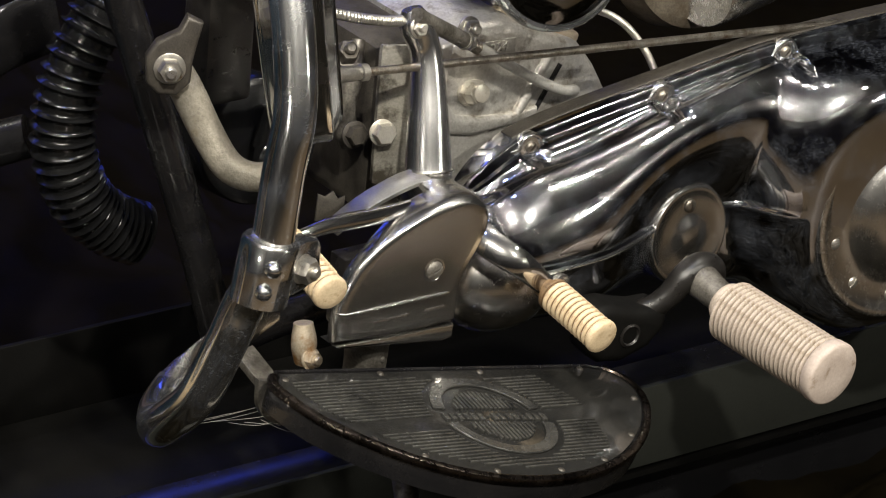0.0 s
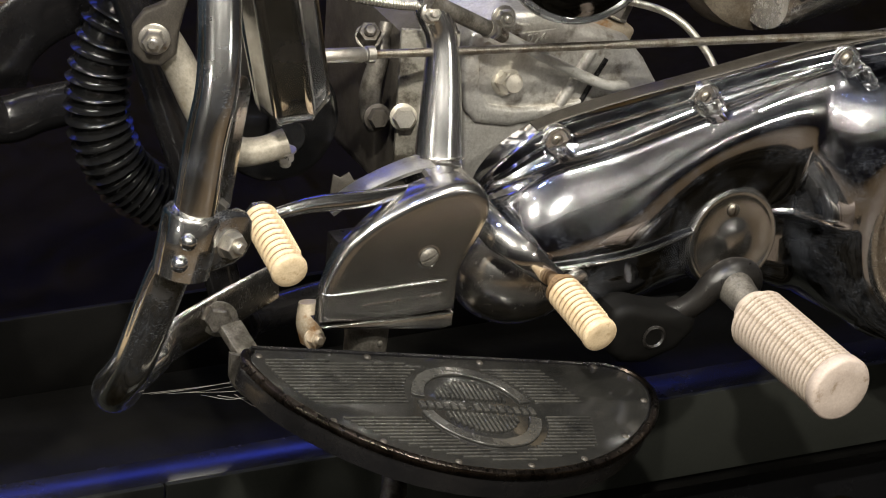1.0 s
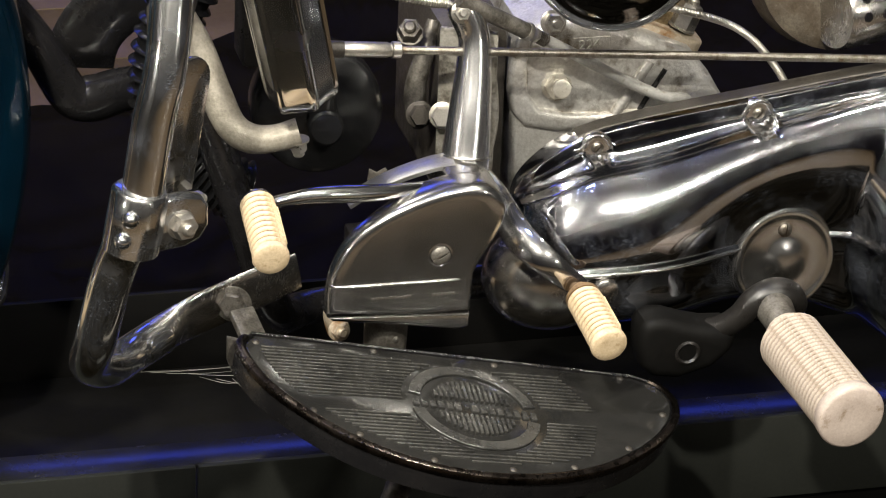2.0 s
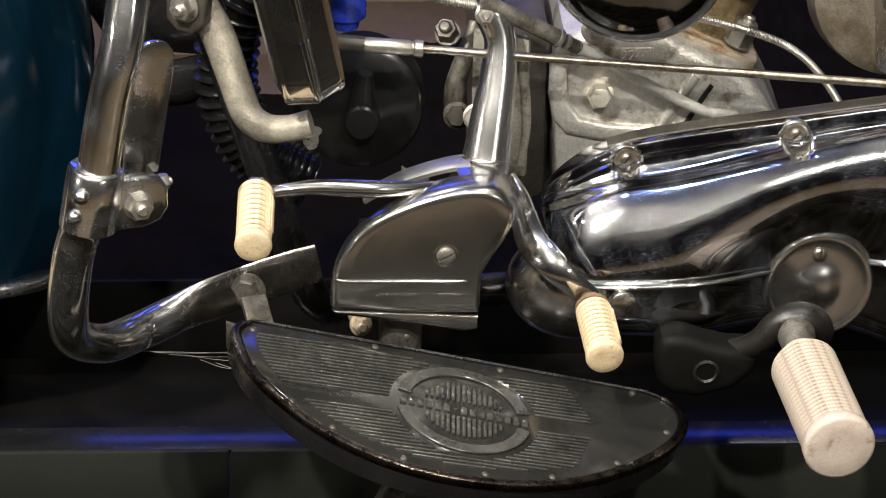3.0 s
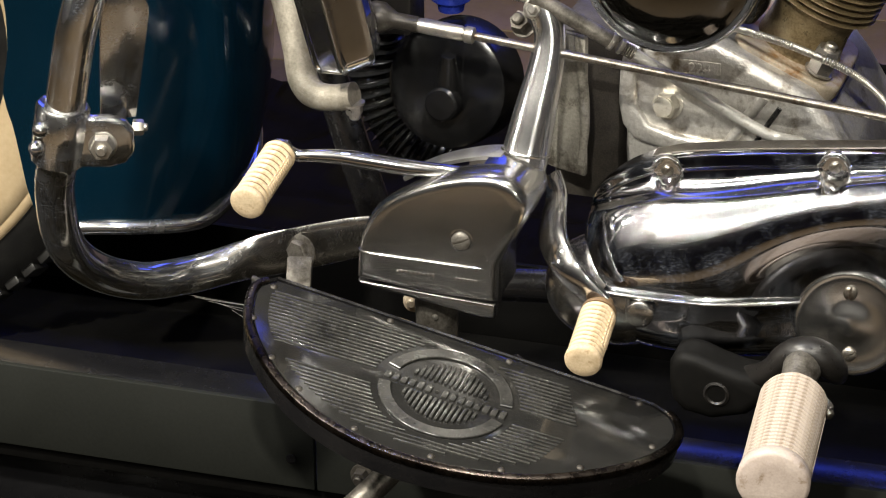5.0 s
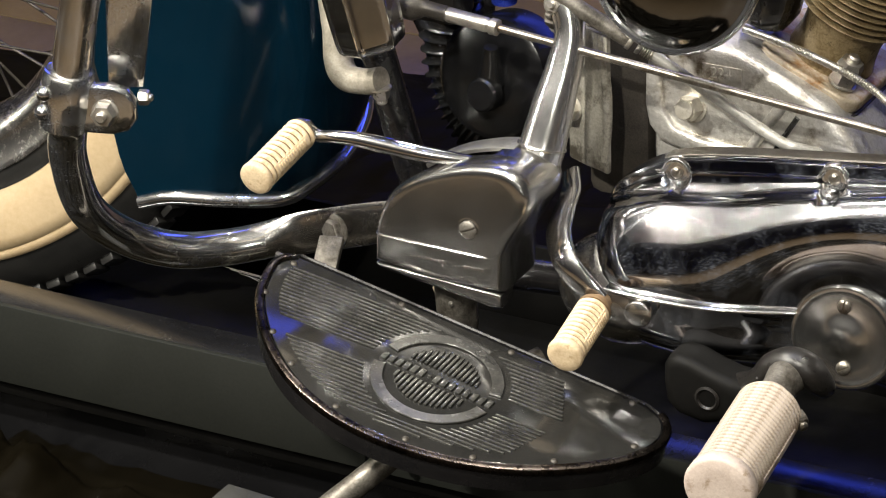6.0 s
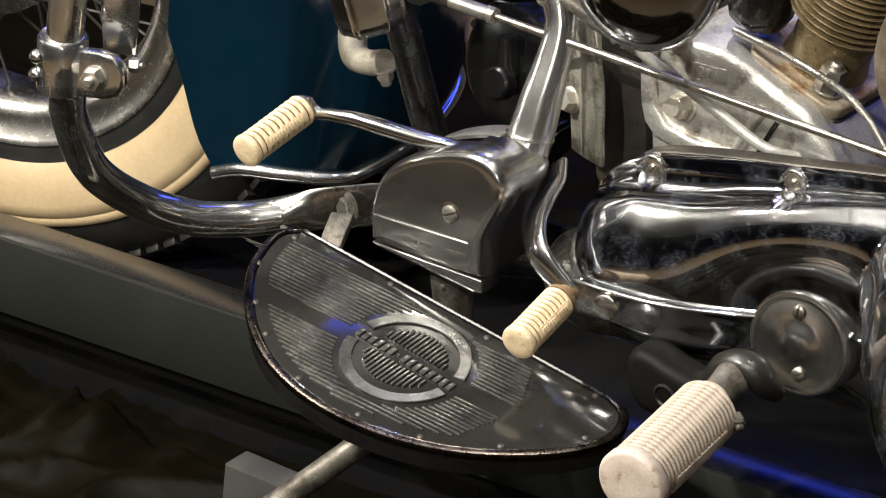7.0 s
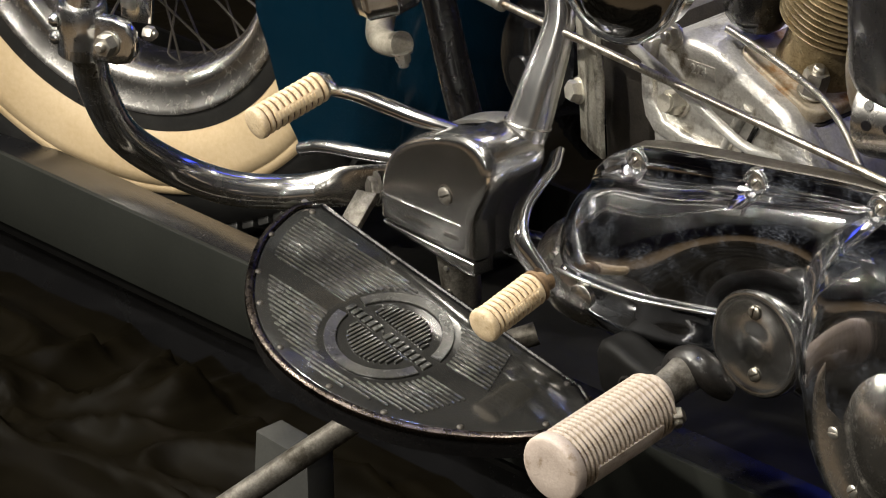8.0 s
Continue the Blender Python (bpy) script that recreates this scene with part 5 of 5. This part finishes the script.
fend = bmesh.new()
rings = []
for k in range(49):
    u = k / 48
    ring = [fend_point(j, u, 1, False) for j in range(8)] + [fend_point(j, u, -1, False) for j in range(6, -1, -1)]
    ring += [fend_point(j, u, -1, True) for j in range(7)] + [fend_point(j, u, 1, True) for j in range(7, -1, -1)]
    rings.append(ring)
loft(fend, rings, True)
fender = part("front_fender", fend, TEAL, motorcycle, "deep teal enamelled front fender", smooth=50)
strip = [fend_point(j, 0.008, 1, False) for j in range(8)] + [fend_point(j, 0.008, -1, False) for j in range(6, -1, -1)]
part("fender_strip", tube(strip[0:11], 0.0066, 4, 14), CHROME, fender, "chrome strip along the fender end")

# frame tubes, side stand
part("down_tube", tube([(-0.24, 0.15, 0.74), (-0.17, 0.139, 0.53), (-0.127, 0.133, 0.40), (-0.095, 0.14, 0.31), (-0.05, 0.19, 0.285), (0.1, 0.22, 0.28), (0.5, 0.22, 0.28)], 0.0145, 8, 16), BLACK_PAINT, motorcycle, "black frame tube")
part("cross_bar", tube([(-0.30, 0.36, 0.52), (-0.269, 0.37, 0.479), (-0.248, 0.37, 0.447), (-0.226, 0.37, 0.408), (-0.208, 0.37, 0.402), (-0.185, 0.36, 0.412), (-0.16, 0.34, 0.425)], [0.016, 0.016, 0.017, 0.018, 0.020, 0.019, 0.018], 8, 20), BLACK_PAINT, motorcycle, "bent black crash bar on the far side")
far_path = spline([(-0.2139, 0.395, 0.420, 0.002), (-0.2115, 0.39, 0.4387, 0.008), (-0.2020, 0.39, 0.4586, 0.011), (-0.1830, 0.39, 0.4765, 0.013), (-0.155, 0.39, 0.490, 0.014), (-0.11, 0.39, 0.500, 0.014)], 8)
far_blade = bmesh.new()
sweep(far_blade, far_path, lambda i, f: (0.030, far_path[i][3] * 0.45), 20, up=(0, 1, 0))
part("far_guard", far_blade, BLACK_PAINT, motorcycle, "curved glossy black guard on the far side")
horn = part("timer_disc", lathe([(0, 0.012), (0.045, 0.012), (0.0505, 0.009), (0.052, 0.004), (0.052, -0.03), (0, -0.03)], frame_on((-0.061, 0.165, 0.474), (-0.1, -0.97, 0.2)), 40), HOSE_BLACK, motorcycle, "dark round generator end")
part("disc_boss", lathe([(0, 0.012), (0.012, 0.012), (0.014, 0.010), (0.0145, 0), (0, 0)], frame_on((-0.059, 0.144, 0.467), (-0.1, -0.97, 0.2)), 24), HOSE_BLACK, horn)
part("disc_cap", tube([(-0.059, 0.15, 0.475), (-0.058, 0.148, 0.495), (-0.057, 0.147, 0.507)], [0.012, 0.008, 0.006], 4, 14), HOSE_BLACK, horn)
# metal cap; the blue light falling on it is painted as its colour
part("blue_lit_cap", lathe([(0, 0), (0.0105, 0), (0.0115, 0.006), (0.0165, 0.010), (0.0170, 0.04), (0.019, 0.05), (0, 0.05)], frame_on((-0.071, 0.198, 0.525), (0, 0, 1)), 28), BLUE_LIT, motorcycle, "metal cap with blue light painted on")
# added block, only there to hide the blue cap from the front left
part("cap_screen", block((0.044, 0.038, 0.125), Matrix.Translation((-0.106, 0.155, 0.585)), 0.006), DULL_BLACK, motorcycle, "dull black box added to hide the cap")
part("top_nut", hexagon(frame_on((0.0075, 0.145, 0.541), (-0.2, -0.7, 0.68)), 0.0165, 0.013, 0.005, 0.0105), GREASY, crankcase, "dull hexagon nut")
control = spline([(-0.14, 0.135, 0.640), (-0.09, 0.118, 0.617), (-0.03, 0.104, 0.597), (0.005, 0.099, 0.588), (0.030, 0.098, 0.584)], 40)
control_bm = bmesh.new()
sweep(control_bm, control, lambda i, f: ((0.0044, 0.0044) if i % 3 else (0.0035, 0.0035)), 12)
part("control_cable", control_bm, STEEL, motorcycle, "wound steel cable to the lever column", smooth=70)
part("side_stand", tube([(0.03, 0.06, 0.285), (-0.02, -0.01, 0.262), (-0.047, -0.058, 0.232), (-0.110, -0.115, 0.172), (-0.185, -0.18, 0.10), (-0.22, -0.21, 0.066)], [0.0098, 0.0098, 0.0102, 0.0108, 0.0108, 0.0108], 6, 16), GREASY, motorcycle, "rusty dark side stand leg")
post_m = frame_on((-0.032, 0.036, 0.302), (0.0, -0.08, 1.0))
post = part("board_post", lathe([(0, 0.046), (0.0125, 0.046), (0.0135, 0.0545), (0.0160, 0.0555), (0.0175, 0.054), (0.0172, 0.042), (0.0165, 0.012), (0.0150, 0), (0, 0)], post_m, 32), GREASY, motorcycle, "dark steel board bracket sleeve")
for dz in (0.040, 0.018):
    part("post_rivet", lathe([(0, 0.002), (0.0022, 0.0012), (0.0026, 0)], frame_on(post_m @ Vector((0.004, -0.0163, dz)), (0.2, -1, 0)), 12), STEEL, post)
part("post_ring", lathe([(0.0132, 0.0545), (0.0145, 0.0575), (0.0168, 0.0578), (0.0180, 0.0560), (0.0172, 0.0530)], post_m, 32), CHROME_DULL, post)
part("hinge_lug", tube([(-0.062, 0.078, 0.352), (-0.062, 0.075, 0.335), (-0.061, 0.076, 0.318)], [0.008, 0.0105, 0.007], 6, 14), RUSTY, post, "rusty hinge lug")
part("hinge_nut", hexagon(frame_on((-0.0616, 0.066, 0.326), (0.1, -0.97, 0.2)), 0.013, 0.008, 0.004, 0.009), RUSTY, post)

# a few dusty cobweb strands between guard and footboard
web = bmesh.new()
random.seed(4)
for k in range(7):
    a = Vector((-0.236 + 0.012 * k, 0.004 - 0.004 * k, 0.336 + 0.003 * random.random()))
    b = Vector((-0.150 + 0.006 * random.random(), 0.0 - 0.012 * k * random.random(), 0.334 + 0.012 * random.random()))
    mid = (a + b) / 2 + Vector((0, 0, -0.006 * random.random()))
    tube([a, mid, b], 0.00022, 5, 5, web)
tagged(part("cobweb", web, WEB), "dusty grey cobweb strands below the guard", "cobweb", kind="stuff")
